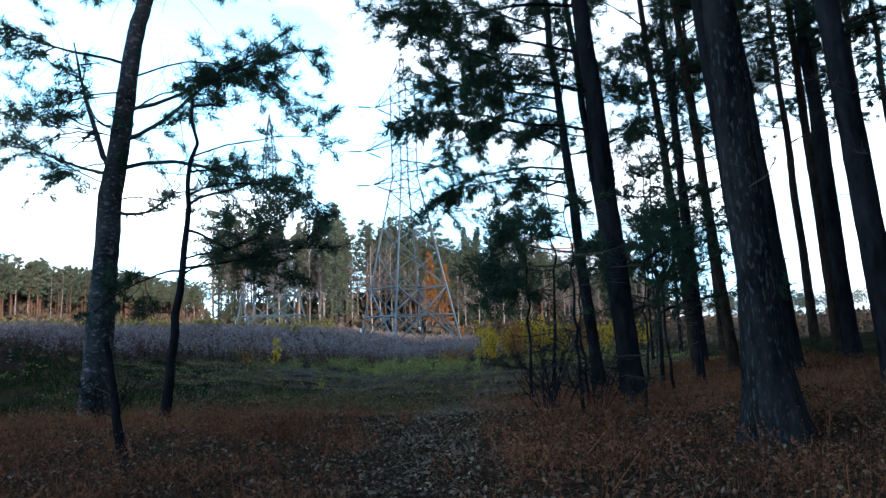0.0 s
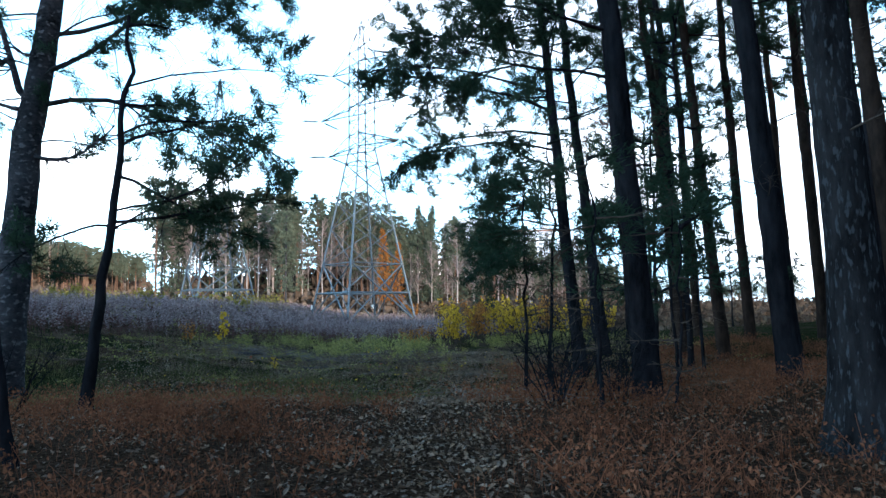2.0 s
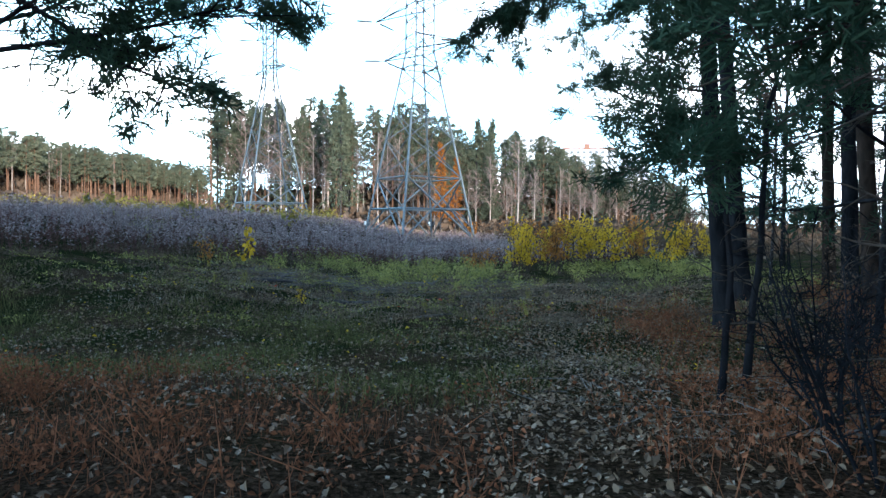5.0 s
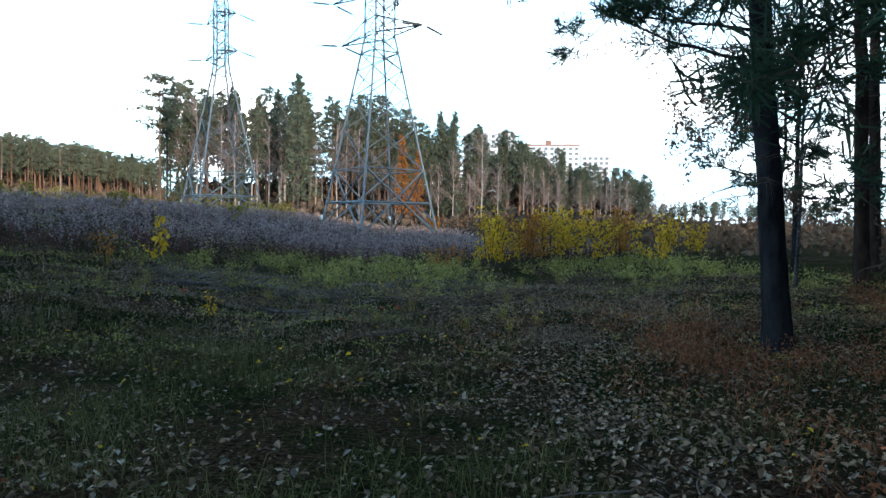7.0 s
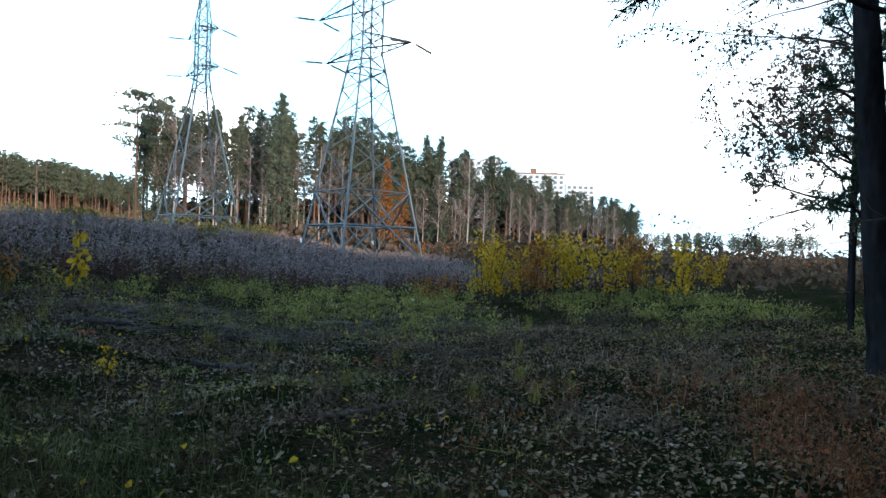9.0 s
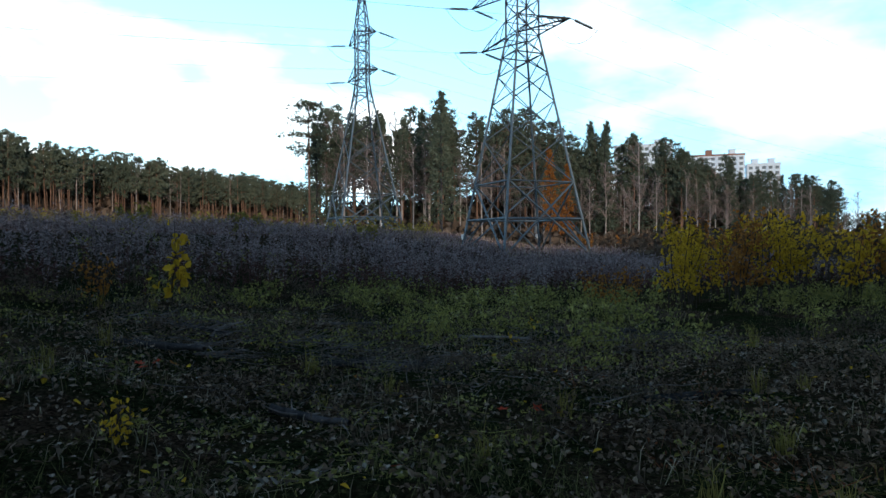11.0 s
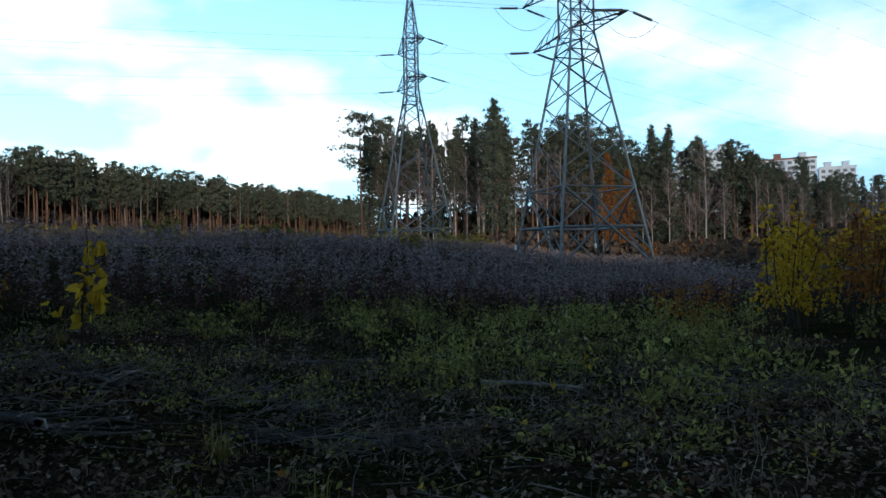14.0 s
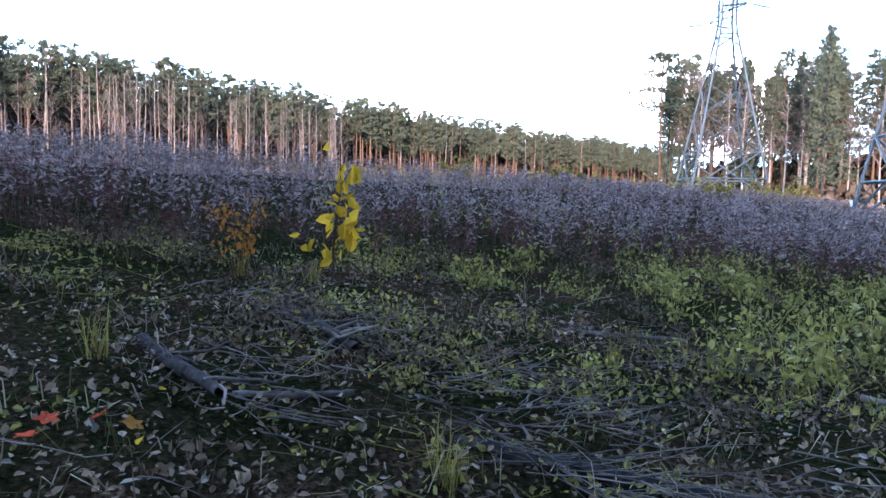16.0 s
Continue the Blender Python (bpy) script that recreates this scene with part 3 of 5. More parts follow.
CONCRETE = material("concrete", (0.22, 0.22, 0.21), (0.42, 0.41, 0.39), 6.0, 0.9, 0.01)
GLASS_DARK = material("insulator_glass", (0.03, 0.04, 0.045), (0.08, 0.09, 0.1), 3.0, 0.25)
WHITE = material("white_enamel", (0.68, 0.69, 0.70), (0.82, 0.82, 0.82), 5.0, 0.5)
LINE_TURN = -57.4
ARM_TURN = 11.0
P1 = (-3.3, 72.0)
P2 = (-23.8, 94.5)
ARMS_1 = ((18.4, 5.6), (22.7, 7.0), (27.5, 5.0))
ARMS_2 = ((19.7, 4.0), (24.2, 3.6))
pylon(P1[0], P1[1], LINE_TURN, 8.0, 2.5, 16.8, ARMS_1, 32.5, (3.1, 6.1), "tall grey-blue lattice pylon standing in dry weeds", "pylons")
pylon(P2[0], P2[1], LINE_TURN, 8.0, 1.75, 17.5, ARMS_2, 31.8, (2.4, 5.2), "tall grey lattice pylon before the trees", "pylons")


# ---- woods beyond the clearing ----
def far_pine_mesh(seed, h, crown, reach, spruce=False, light=False, tiers=0):
    """A far conifer: a slim trunk, limbs, and flat pads of needles along each limb. tiers: so many separate layers with gaps."""
    rng = np.random.default_rng(seed)
    t = Tubes()
    line = trunk_line(h, (rng.normal(0, 0.01), 0), (rng.normal(0, 0.15), 0), rng, 10)
    t.tube(line, np.linspace(h * 0.010, h * 0.003, 10), 6)
    leaf = Tubes()
    n = (52 if not spruce else 84) if not light else 20
    for k in range(n):
        v = crown + (1 - crown) * (k + rng.random()) / n
        if tiers:
            v = crown + (1 - crown) * (int((v - crown) / (1 - crown) * tiers) + 0.45 + 0.25 * rng.random()) / tiers
        p = line[min(int(v * 9), 8)] + (line[min(int(v * 9) + 1, 9)] - line[min(int(v * 9), 8)]) * (v * 9 % 1)
        a = k * 2.4 + rng.uniform(-0.5, 0.5)
        w = (v - crown) / (1 - crown)
        ln = reach * ((1.0 - w) ** 0.8 + 0.06 if spruce else math.sqrt(max(0.05, 1 - (w * 1.6 - 0.62) ** 2))) * rng.uniform(0.55, 1.2)
        d = np.array([math.cos(a), math.sin(a), rng.uniform(-0.35, -0.05) if spruce else rng.uniform(-0.05, 0.35)])
        t.tube([p, p + d * ln * 0.9], [h * 0.0022, h * 0.0008], 3)
        m = (7 if spruce else 10) if not light else 8
        u = rng.uniform(0.2 if spruce else 0.3, 1.05, (m, 1))
        c = p + d * ln * u + rng.normal(0, 0.3 if not spruce else 0.16, (m, 3)) * [1, 1, 0.35] * ln ** 0.5
        needles(leaf, c, np.tile(d * [1, 1, 0.3], (m, 1)) + rng.normal(0, 0.5, (m, 3)), rng, 7 if not light else 6, 0.5 if not light else 0.8, 0.09 if not light else 0.17)
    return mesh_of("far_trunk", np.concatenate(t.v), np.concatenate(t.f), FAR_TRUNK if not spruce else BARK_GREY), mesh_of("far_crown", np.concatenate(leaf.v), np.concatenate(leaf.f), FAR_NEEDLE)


def bare_tree_mesh(seed, h, mat_trunk, mat_twig, light=False):
    rng = np.random.default_rng(seed)
    t, w = Tubes(), Tubes()
    line = trunk_line(h, (rng.normal(0, 0.02), 0), (rng.normal(0, 0.2), 0), rng, 10)
    t.tube(line, np.linspace(h * 0.009, h * 0.002, 10), 6)
    for k in range(34 if not light else 12):
        v = rng.uniform(0.32, 0.98)
        i = min(int(v * 9), 8)
        p = line[i] + (line[i + 1] - line[i]) * (v * 9 - i)
        a = rng.uniform(0, 6.28)
        ln = h * 0.26 * (1.15 - v) * rng.uniform(0.6, 1.3) + 0.6
        b = path_of(p, [math.cos(a) * 0.8, math.sin(a) * 0.8, 0.9], ln, rng, 4, 0.15, 0.06)
        w.tube(b, np.linspace(0.055, 0.015, 5), 3)
        for q in range(7 if not light else 4):
            j = rng.integers(1, 5)
            w.tube(path_of(b[j], rng.normal(0, 1, 3) * [1, 1, 0.6] + [0, 0, 0.5], ln * 0.35, rng, 2, 0.2), [0.03, 0.022, 0.014], 3)
    return mesh_of("bare_trunk", np.concatenate(t.v), np.concatenate(t.f), mat_trunk), mesh_of("bare_twigs", np.concatenate(w.v), np.concatenate(w.f), mat_twig)


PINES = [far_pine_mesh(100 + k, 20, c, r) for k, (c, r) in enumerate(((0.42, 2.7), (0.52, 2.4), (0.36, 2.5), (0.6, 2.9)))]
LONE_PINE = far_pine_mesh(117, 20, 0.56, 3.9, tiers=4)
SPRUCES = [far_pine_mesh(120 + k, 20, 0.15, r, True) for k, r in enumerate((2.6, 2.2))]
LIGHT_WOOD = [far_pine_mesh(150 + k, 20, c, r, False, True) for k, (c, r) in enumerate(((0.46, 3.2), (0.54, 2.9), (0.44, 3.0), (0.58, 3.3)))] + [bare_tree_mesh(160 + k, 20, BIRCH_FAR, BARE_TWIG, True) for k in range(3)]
BIRCHES = [bare_tree_mesh(130 + k, 18, BIRCH, BARE_TWIG) for k in range(3)]


def far_tree(kind, x, y, h, rng, label, group, meshes, base_h):
    root = thing(kind, Matrix.LocRotScale((x, y, hz(x, y) - 0.1), Euler((0, 0, rng.uniform(0, 6.28))), Vector((1, 1, 1)) * (h / base_h)), label, kind.replace("_", " "), group)
    for nm, me in zip(("trunk", "crown"), meshes):
        ob = new(nm, me)
        ob.parent = root
    return root


def central_wood():
    rng = np.random.default_rng(5)
    a, b = np.array([-42.5, 126.0]), np.array([52.0, 143.0])
    for k in range(300):
        u = rng.random()
        row = rng.random() ** 1.4
        x, y = a + (b - a) * u + np.array([-0.18, 1.0]) * row * 34
        if row * 34 * 0.36 > 40 * u + 4 or (u < 0.34 and row > 0.2 and rng.random() < 0.6):
            continue
        h = np.interp(u, (0.0, 0.2, 0.4, 0.58, 0.72, 0.85, 1.0), (22.5, 23.5, 23.0, 20.2, 17.0, 13.4, 11.0)) * rng.uniform(0.74 + 0.1 * u, 1.05)
        r = rng.random()
        if r < 0.58:
            far_tree("pine_tree", x, y, h, rng, "tall far pine with bare lower trunk in the wood", "far pines", PINES[rng.integers(4)], 20)
        elif r < 0.80:
            far_tree("spruce_tree", x, y, h * 1.02, rng, "dark pointed spruce in the far wood", "far spruces", SPRUCES[rng.integers(2)], 20)
        else:
            far_tree("birch_tree", x, y, h * 0.95, rng, "bare white-stemmed birch in the far wood", "far birches", BIRCHES[rng.integers(3)], 18)
    far_tree("pine_tree", -40.8, 121.2, 22.5, rng, "lone far pine with flat layered crown beside the wood", "far pines", LONE_PINE, 20)
    far_tree("spruce_tree", -18.3, 119.1, 23.0, rng, "dark pointed spruce in the far wood", "far spruces", SPRUCES[0], 20)
    far_tree("birch_tree", 10.2, 108.0, 14.5, rng, "bare white-stemmed birch before the far wood", "far birches", BIRCHES[0], 18)
    far_tree("larch_tree", -1.5, 115.5, 15.0, rng, "rusty orange larch at the wood's edge", "larches", LARCH, 20)
    far_tree("larch_tree", 1.0, 119.0, 13.0, rng, "rusty orange larch at the wood's edge", "larches", LARCH, 20)
    for k in range(40):
        u = 0.04 + 0.86 * (k + rng.random()) / 40
        x, y = a + (b - a) * u + np.array([-0.18, 1.0]) * rng.uniform(-3, 3)
        far_tree("birch_tree", x, y, (19.0 - 10.5 * u) * rng.uniform(0.8, 1.1), rng, "bare white-stemmed birch before the far wood", "far birches", BIRCHES[k % 3], 18)
    # undergrowth below the trees
    t = Tubes()
    n = 13500
    u, row = rng.random(n) ** 0.75, rng.random(n)
    p = a + (b - a) * u[:, None] + np.array([-0.18, 1.0]) * (row * 36 - 2)[:, None]
    top = 2.0 + 0.52 * (23.5 - 15.0 * u) * ramp01(row, 0.08, 0.4) * rng.uniform(0.6, 1.0, n) * (0.45 + 0.55 * ramp01(u, 0.2, 0.42))
    at = np.stack([p[:, 0], p[:, 1], height(p[:, 0], p[:, 1]) + top * rng.random(n)], 1)
    leaves(t, at, rng, 1.45, 0.0, 1.1)
    tagged(t.put("wood_undergrowth", UNDERGROWTH), "dark bushes and seedlings under the far trees", "undergrowth", kind="stuff")


UNDERGROWTH = material("undergrowth", (0.042, 0.038, 0.034), (0.17, 0.14, 0.115), 0.6, 0.9, island=0.6)
LARCH_NEEDLE = material("larch_needles", (0.18, 0.07, 0.02), (0.42, 0.20, 0.06), 0.5, 0.8, island=0.4, through_light=0.2)
LARCH = list(far_pine_mesh(140, 20, 0.2, 2.2, True))
LARCH[1].materials[0] = LARCH_NEEDLE
central_wood()


def joined_wood(name, label, spots, meshes, base_h, rng):
    """A far wood whose trees nobody could count, in one mesh a material."""
    root = thing(name, pose(0, 0, 0), label, "forest", kind="stuff")
    groups = {}
    for (x, y, h, which) in spots:
        for me in meshes[which]:
            key = me.materials[0].name
            co_ = np.empty(len(me.vertices) * 3, np.float32)
            me.vertices.foreach_get("co", co_)
            fc = np.empty(len(me.polygons) * 4, np.int32)
            me.polygons.foreach_get("vertices", fc)
            a = rng.uniform(0, 6.28)
            c, s = math.cos(a), math.sin(a)
            v = co_.reshape(-1, 3) * (h / base_h) @ np.array([[c, s, 0], [-s, c, 0], [0, 0, 1]]) + [x, y, hz(x, y) - 0.2]
            g = groups.setdefault(key, [[], [], 0, me.materials[0]])
            g[0].append(v)
            g[1].append(fc.reshape(-1, 4) + g[2])
            g[2] += len(v)
    for key, g in groups.items():
        tagged(part_np("trees", np.concatenate(g[0]), np.concatenate(g[1]), g[3], root), kind="stuff")
    return root


def left_forest():
    rng = np.random.default_rng(9)
    a, b = np.array([-152.0, 20.0]), np.array([-112.0, 330.0])
    spots = []
    for k in range(860):
        u = rng.random()
        row = rng.random() ** 1.8
        x, y = a + (b - a) * u + np.array([-0.95, 0.3]) * row * 46
        x += 18 * ramp01(-y, -190, -70)
        spots.append((x, y, 19.5 * rng.uniform(0.85, 1.12), int(rng.integers(0, 4)) if rng.random() < 0.85 else 4 + int(rng.integers(0, 3))))
    for k in range(95):
        x, y = a + (b - a) * (0.02 + 0.36 * rng.random()) + np.array([0.95, -0.2]) * rng.uniform(-3, 5)
        x += 18 * ramp01(-y, -190, -70)
        spots.append((x, y, 17 * rng.uniform(0.85, 1.1), 4 + int(rng.integers(0, 3))))
    n = 26000
    u, row = rng.random(n), rng.random(n)
    p = a + (b - a) * (u * 1.1 - 0.05)[:, None] + np.array([-0.95, 0.3]) * (row * 60 - 1)[:, None]
    p[:, 0] += 18 * ramp01(-p[:, 1], -190, -70)
    top = 2.0 + 12.0 * ramp01(row, 0.05, 0.3) * rng.uniform(0.6, 1.0, n)
    t = Tubes()
    leaves(t, np.stack([p[:, 0], p[:, 1], height(p[:, 0], p[:, 1]) + top * rng.random(n)], 1), rng, 2.2, 0.0, 1.1)
    tagged(t.put("forest_undergrowth", UNDERGROWTH), "dark brown thicket between the forest's trunks", "undergrowth", kind="stuff")
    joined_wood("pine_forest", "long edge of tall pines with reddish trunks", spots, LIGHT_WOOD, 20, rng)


left_forest()


def sun_block_forest():
    """An unseen wood added behind the walker to keep the low sun off the foreground."""
    rng = np.random.default_rng(23)
    spots = [(rng.uniform(-30, 75), rng.uniform(-75, -24), 18 * rng.uniform(0.85, 1.1), int(rng.integers(0, 4))) for k in range(170)]
    joined_wood("pine_forest", "unseen wood of tall pines added behind to block the low sun", spots, LIGHT_WOOD, 20, rng)


sun_block_forest()


def right_forest():
    rng = np.random.default_rng(19)
    spots = []
    for k in range(240):
        u = rng.random()
        x, y = np.array([105.0, 350.0]) + np.array([95.0, -40.0]) * u + np.array([0.3, 1.0]) * rng.random() * 40
        spots.append((x, y, 13 * rng.uniform(0.7, 1.1), int(rng.integers(0, 7))))
    for k in range(260):
        u = rng.random()
        x, y = np.array([200.0, 310.0]) + np.array([60.0, -330.0]) * u + np.array([1.0, 0.2]) * rng.random() * 40
        spots.append((x, y, 16 * rng.uniform(0.7, 1.1), int(rng.integers(0, 7))))
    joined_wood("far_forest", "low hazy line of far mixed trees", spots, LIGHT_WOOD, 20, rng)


right_forest()

# ---- buildings beyond the wood ----
FACADE = material("pale_panel", (0.50, 0.62, 0.74), (0.64, 0.74, 0.82), 0.4, 0.8)
BRICK_BAND = material("orange_brick", (0.20, 0.12, 0.10), (0.30, 0.18, 0.14), 0.6, 0.9)
PANE = material("window_glass", (0.10, 0.13, 0.16), (0.22, 0.27, 0.31), 0.3, 0.15)


def box(b, x0, y0, z0, x1, y1, z1):
    bmesh.ops.create_cube(b, size=1, matrix=Matrix.Translation(((x0 + x1) / 2, (y0 + y1) / 2, (z0 + z1) / 2)) @ Matrix.Diagonal((x1 - x0, y1 - y0, z1 - z0, 1)))


def apartment_block(x, y, w, h, turn, label, brick):
    root = thing("apartment_building", pose(x, y, hz(x, y) - 1, 0, 0, turn), label, "building", "far apartment blocks")
    b = bmesh.new()
    box(b, -w / 2, 0, 0, w / 2, 14, h)
    part("wall", b, FACADE, root)
    b = bmesh.new()
    box(b, -w / 2 - 0.3, -0.3, h, w / 2 + 0.3, 14.3, h + 0.9)
    roof = part("roof", b, BRICK_BAND if brick else FACADE, root)
    rng = np.random.default_rng(int(x))
    for k in range(max(2, int(w / 11))):
        b = bmesh.new()
        px = -w / 2 + (k + 0.5) * w / max(2, int(w / 11))
        box(b, px - 1.6, 3, h + 0.9, px + 1.6, 8, h + 3.4)
        box(b, px - 1.9, 2.7, h + 3.4, px + 1.9, 8.3, h + 3.7)
        part("stair_head", b, BRICK_BAND if brick and k % 2 else FACADE, roof)
    storeys = int(h / 3)
    cols = int(w / 3.4)
    b = bmesh.new()
    box(b, -0.95, -0.12, -0.8, 0.95, -0.02, 0.8)
    src = part("window", b, PANE, root)
    src.matrix_basis = pose(-w / 2 + w / cols * 0.5, 0, h - 1.7)
    for s in range(min(storeys, 6)):
        for c in range(cols):
            if s or c:
                o = new("window", src.data)
                o.parent = root
                o.matrix_basis = pose(-w / 2 + w / cols * (c + 0.5), 0, h - 1.7 - 3.0 * s)
    for c in range(0, cols, 3):
        b = bmesh.new()
        box(b, -w / 2 + w / cols * c - 0.25, -0.5, 0, -w / 2 + w / cols * c + 0.25, 0.0, h)
        part("pilaster", b, FACADE, root)


apartment_block(46, 393, 30, 53, -6, "pale high-rise flats seen over the far wood", False)
apartment_block(83, 406, 36, 48, -8, "pale high-rise flats with orange brick parapet", True)
apartment_block(115, 419, 17, 44, -10, "slim white tower of flats over the trees", False)


# ---- power lines ----
def wires():
    c, s = math.cos(radians(LINE_TURN + ARM_TURN)), math.sin(radians(LINE_TURN + ARM_TURN))
    for (px, py), arms in ((P1, ARMS_1), (P2, ARMS_2)):
        for z, reach in arms:
            for sx in (-1, 1):
                for sy in (-1, 1):
                    t = Tubes()
                    pts = []
                    for v in np.linspace(0, 1, 30):
                        ly = sy * (3.0 + 240 * v)
                        pts.append((px + c * sx * reach - s * ly, py + s * sx * reach + c * ly, hz(px, py) + z - 0.48 - 9.0 * 4 * v * (1 - v) * 0.8))
                    t.tube(pts, [0.008] * 30, 4)
                    tagged(t.put("power_cable", STEEL_DARK), "thin sagging conductor strung from the pylon's arm", "cable", "power cables")


wires()

# ---- plants of the ground ----
rng0 = np.random.default_rng(77)
LITTER = material("fallen_leaves", (0.012, 0.008, 0.005), (0.27, 0.18, 0.115), 3.0, 0.55, island=1.2)
RUST = material("rusty_bilberry", (0.018, 0.009, 0.006), (0.31, 0.13, 0.07), 2.0, 0.85, island=0.7, through_light=0.2)
GRASS = material("dull_grass", (0.010, 0.015, 0.006), (0.20, 0.195, 0.08), 1.5, 0.8, island=0.7, through_light=0.2)
WEED = material("green_weed_leaves", (0.006, 0.012, 0.005), (0.42, 0.40, 0.11), 1.2, 0.5, island=0.9, through_light=0.3)
HEATH = material("dry_fireweed", (0.028, 0.023, 0.026), (0.42, 0.345, 0.36), 1.5, 0.9, island=0.8, through_light=0.15)
STRAW = material("dry_straw", (0.10, 0.085, 0.06), (0.36, 0.31, 0.23), 4.0, 0.85, island=0.8)
YELLOW = material("yellow_leaves", (0.20, 0.125, 0.014), (0.80, 0.53, 0.05), 1.5, 0.7, island=0.7, through_light=0.42)
OLIVE = material("yellowing_scrub", (0.07, 0.065, 0.02), (0.36, 0.31, 0.09), 0.8, 0.8, island=0.7, through_light=0.25)
ORANGE = material("orange_leaves", (0.16, 0.06, 0.018), (0.48, 0.24, 0.06), 1.5, 0.7, island=0.7, through_light=0.3)
RED = material("red_leaves", (0.25, 0.03, 0.02), (0.50, 0.10, 0.05), 6.0, 0.6)
WITHERED = material("withered_leaves", (0.03, 0.022, 0.018), (0.20, 0.155, 0.12), 2.0, 0.85, island=0.9, through_light=0.15)
HEATH_BROWN = material("dry_red_brown_stalks", (0.025, 0.014, 0.014), (0.17, 0.09, 0.085), 1.5, 0.9, island=0.8, through_light=0.15)
SCRUB = material("autumn_scrub", (0.03, 0.024, 0.022), (0.14, 0.105, 0.075), 0.6, 0.9, island=0.8, through_light=0.1)
WOOD_GREY = material("weathered_wood", (0.025, 0.023, 0.024), (0.25, 0.225, 0.22), 14.0, 0.95, 0.01, (1, 1, 0.3))
LOG_BARK = material("rotten_log_bark", (0.008, 0.008, 0.009), (0.085, 0.08, 0.085), 16.0, 0.95, 0.02)
MOSS = material("moss", (0.018, 0.03, 0.010), (0.07, 0.10, 0.03), 12.0, 0.95, 0.02)


def track(y):
    """Where the trodden path runs."""
    return np.interp(y, [-4, 2, 5, 8, 11, 14, 18, 24], [0.3, 0.0, -0.25, -0.15, 0.35, 1.0, 1.5, 2.4])


def heath_edge(x):
    return np.interp(x, [-40, -14, -10, -7.5, -5, 0, 4, 20], [15, 18, 20, 24.2, 30, 33.5, 35, 38])


def clump_noise(x, y, s, seed=0.0):
    return 0.5 + 0.25 * (np.sin(x * s + 1.7 * np.sin(y * s * 0.7 + seed)) + np.sin(y * s * 1.3 + 1.3 * np.sin(x * s * 0.9 + seed * 2.1)))


def scatter(n, x0, x1, y0, y1, keep, rng):
    x, y = rng.uniform(x0, x1, n), rng.uniform(y0, y1, n)
    k = rng.random(n) < keep(x, y)
    return x[k], y[k]


def flat_leaves(name, label, x, y, size, mat, rng, lift=0.02, curl=0.45):
    """Fallen leaves: pointed ovals folded along the rib, tilted and curled at random, a few large among many small."""
    n = len(x)
    t = Tubes()
    a = rng.uniform(0, 6.28, n)
    d = unit(np.stack([np.cos(a), np.sin(a), rng.normal(0, curl, n)], 1))
    w = unit(np.stack([-np.sin(a), np.cos(a), rng.normal(0, curl, n)], 1))
    up = np.cross(d, w)
    ln = (size * (0.45 + 1.0 * rng.random(n) ** 2))[:, None]
    c = np.stack([x, y, height(x, y) + rng.uniform(0.004, lift, n) + 0.4 * size * curl], 1)
    fold = rng.uniform(0.05, 0.4, (n, 1))
    base, tip = c - d * ln * 0.75, c + d * ln * 0.75 + up * ln * rng.uniform(-0.3, 0.3, (n, 1))
    for sgn in (1, -1):
        e1 = c - d * ln * 0.25 + w * sgn * ln * 0.46 + up * ln * fold
        e2 = c + d * ln * 0.28 + w * sgn * ln * 0.36 + up * ln * fold * 0.8
        t.quads(np.stack([base, e1, e2, tip], 1))
    return tagged(t.put(name, mat), label, "leaf litter", kind="stuff")


def litter_keep(x, y):
    on = np.exp(-((x - track(y)) / 0.75) ** 2) * (1 - 0.6 * ramp01(y, 13, 19))
    patch = np.clip(clump_noise(x, y, 1.2, 0.9) * 2.2 - 0.75, 0, 1)
    rest = 0.22 + 0.2 * clump_noise(x, y, 2.7) + 0.45 * patch * ramp01(y, 10, 13) + 0.3 * ramp01(y, 17, 19.5) + 0.4 * ramp01(x, -0.5, 1.5) * ramp01(y, 10, 13) * (1 - ramp01(y, 19, 24))
    on = on + 0.2 * np.exp(-((x - track(y) - 1.2) / 1.5) ** 2) * ramp01(y, 15, 18)
    return np.clip(on + rest, 0, 1)


x, y = scatter(98000, -7, 8, 0, 26, litter_keep, rng0)
flat_leaves("fallen_leaves", "pale brown fallen leaves scattered over path and earth", x, y, 0.033, LITTER, rng0, 0.06)
x, y = scatter(52000, -3, 4, 0.5, 19, lambda x, y: np.exp(-((x - track(y)) / 0.55) ** 2) * (0.4 + 0.6 * clump_noise(x, y, 3.0)), rng0)
flat_leaves("path_leaves", "trodden greyish leaves covering the narrow path", x, y, 0.027, LITTER, rng0)
PALE_LEAF = material("bleached_leaves", (0.07, 0.06, 0.05), (0.26, 0.235, 0.20), 3.0, 0.55, island=1.0)
x, y = scatter(6500, -8, 5, 11.5, 27, lambda x, y: np.clip(clump_noise(x, y, 1.6, 2.9) * 2.4 - 0.95, 0.03, 0.7), rng0)
flat_leaves("bleached_leaves", "bleached grey fallen leaves lying in patches", x, y, 0.036, PALE_LEAF, rng0, 0.05)
x, y = scatter(420, -7, 4, 12, 26, lambda x, y: 0.8 + 0 * x, rng0)
flat_leaves("yellow_fallen_leaves", "yellow fallen leaves lying among the weeds", x, y, 0.038, YELLOW, rng0, 0.08)


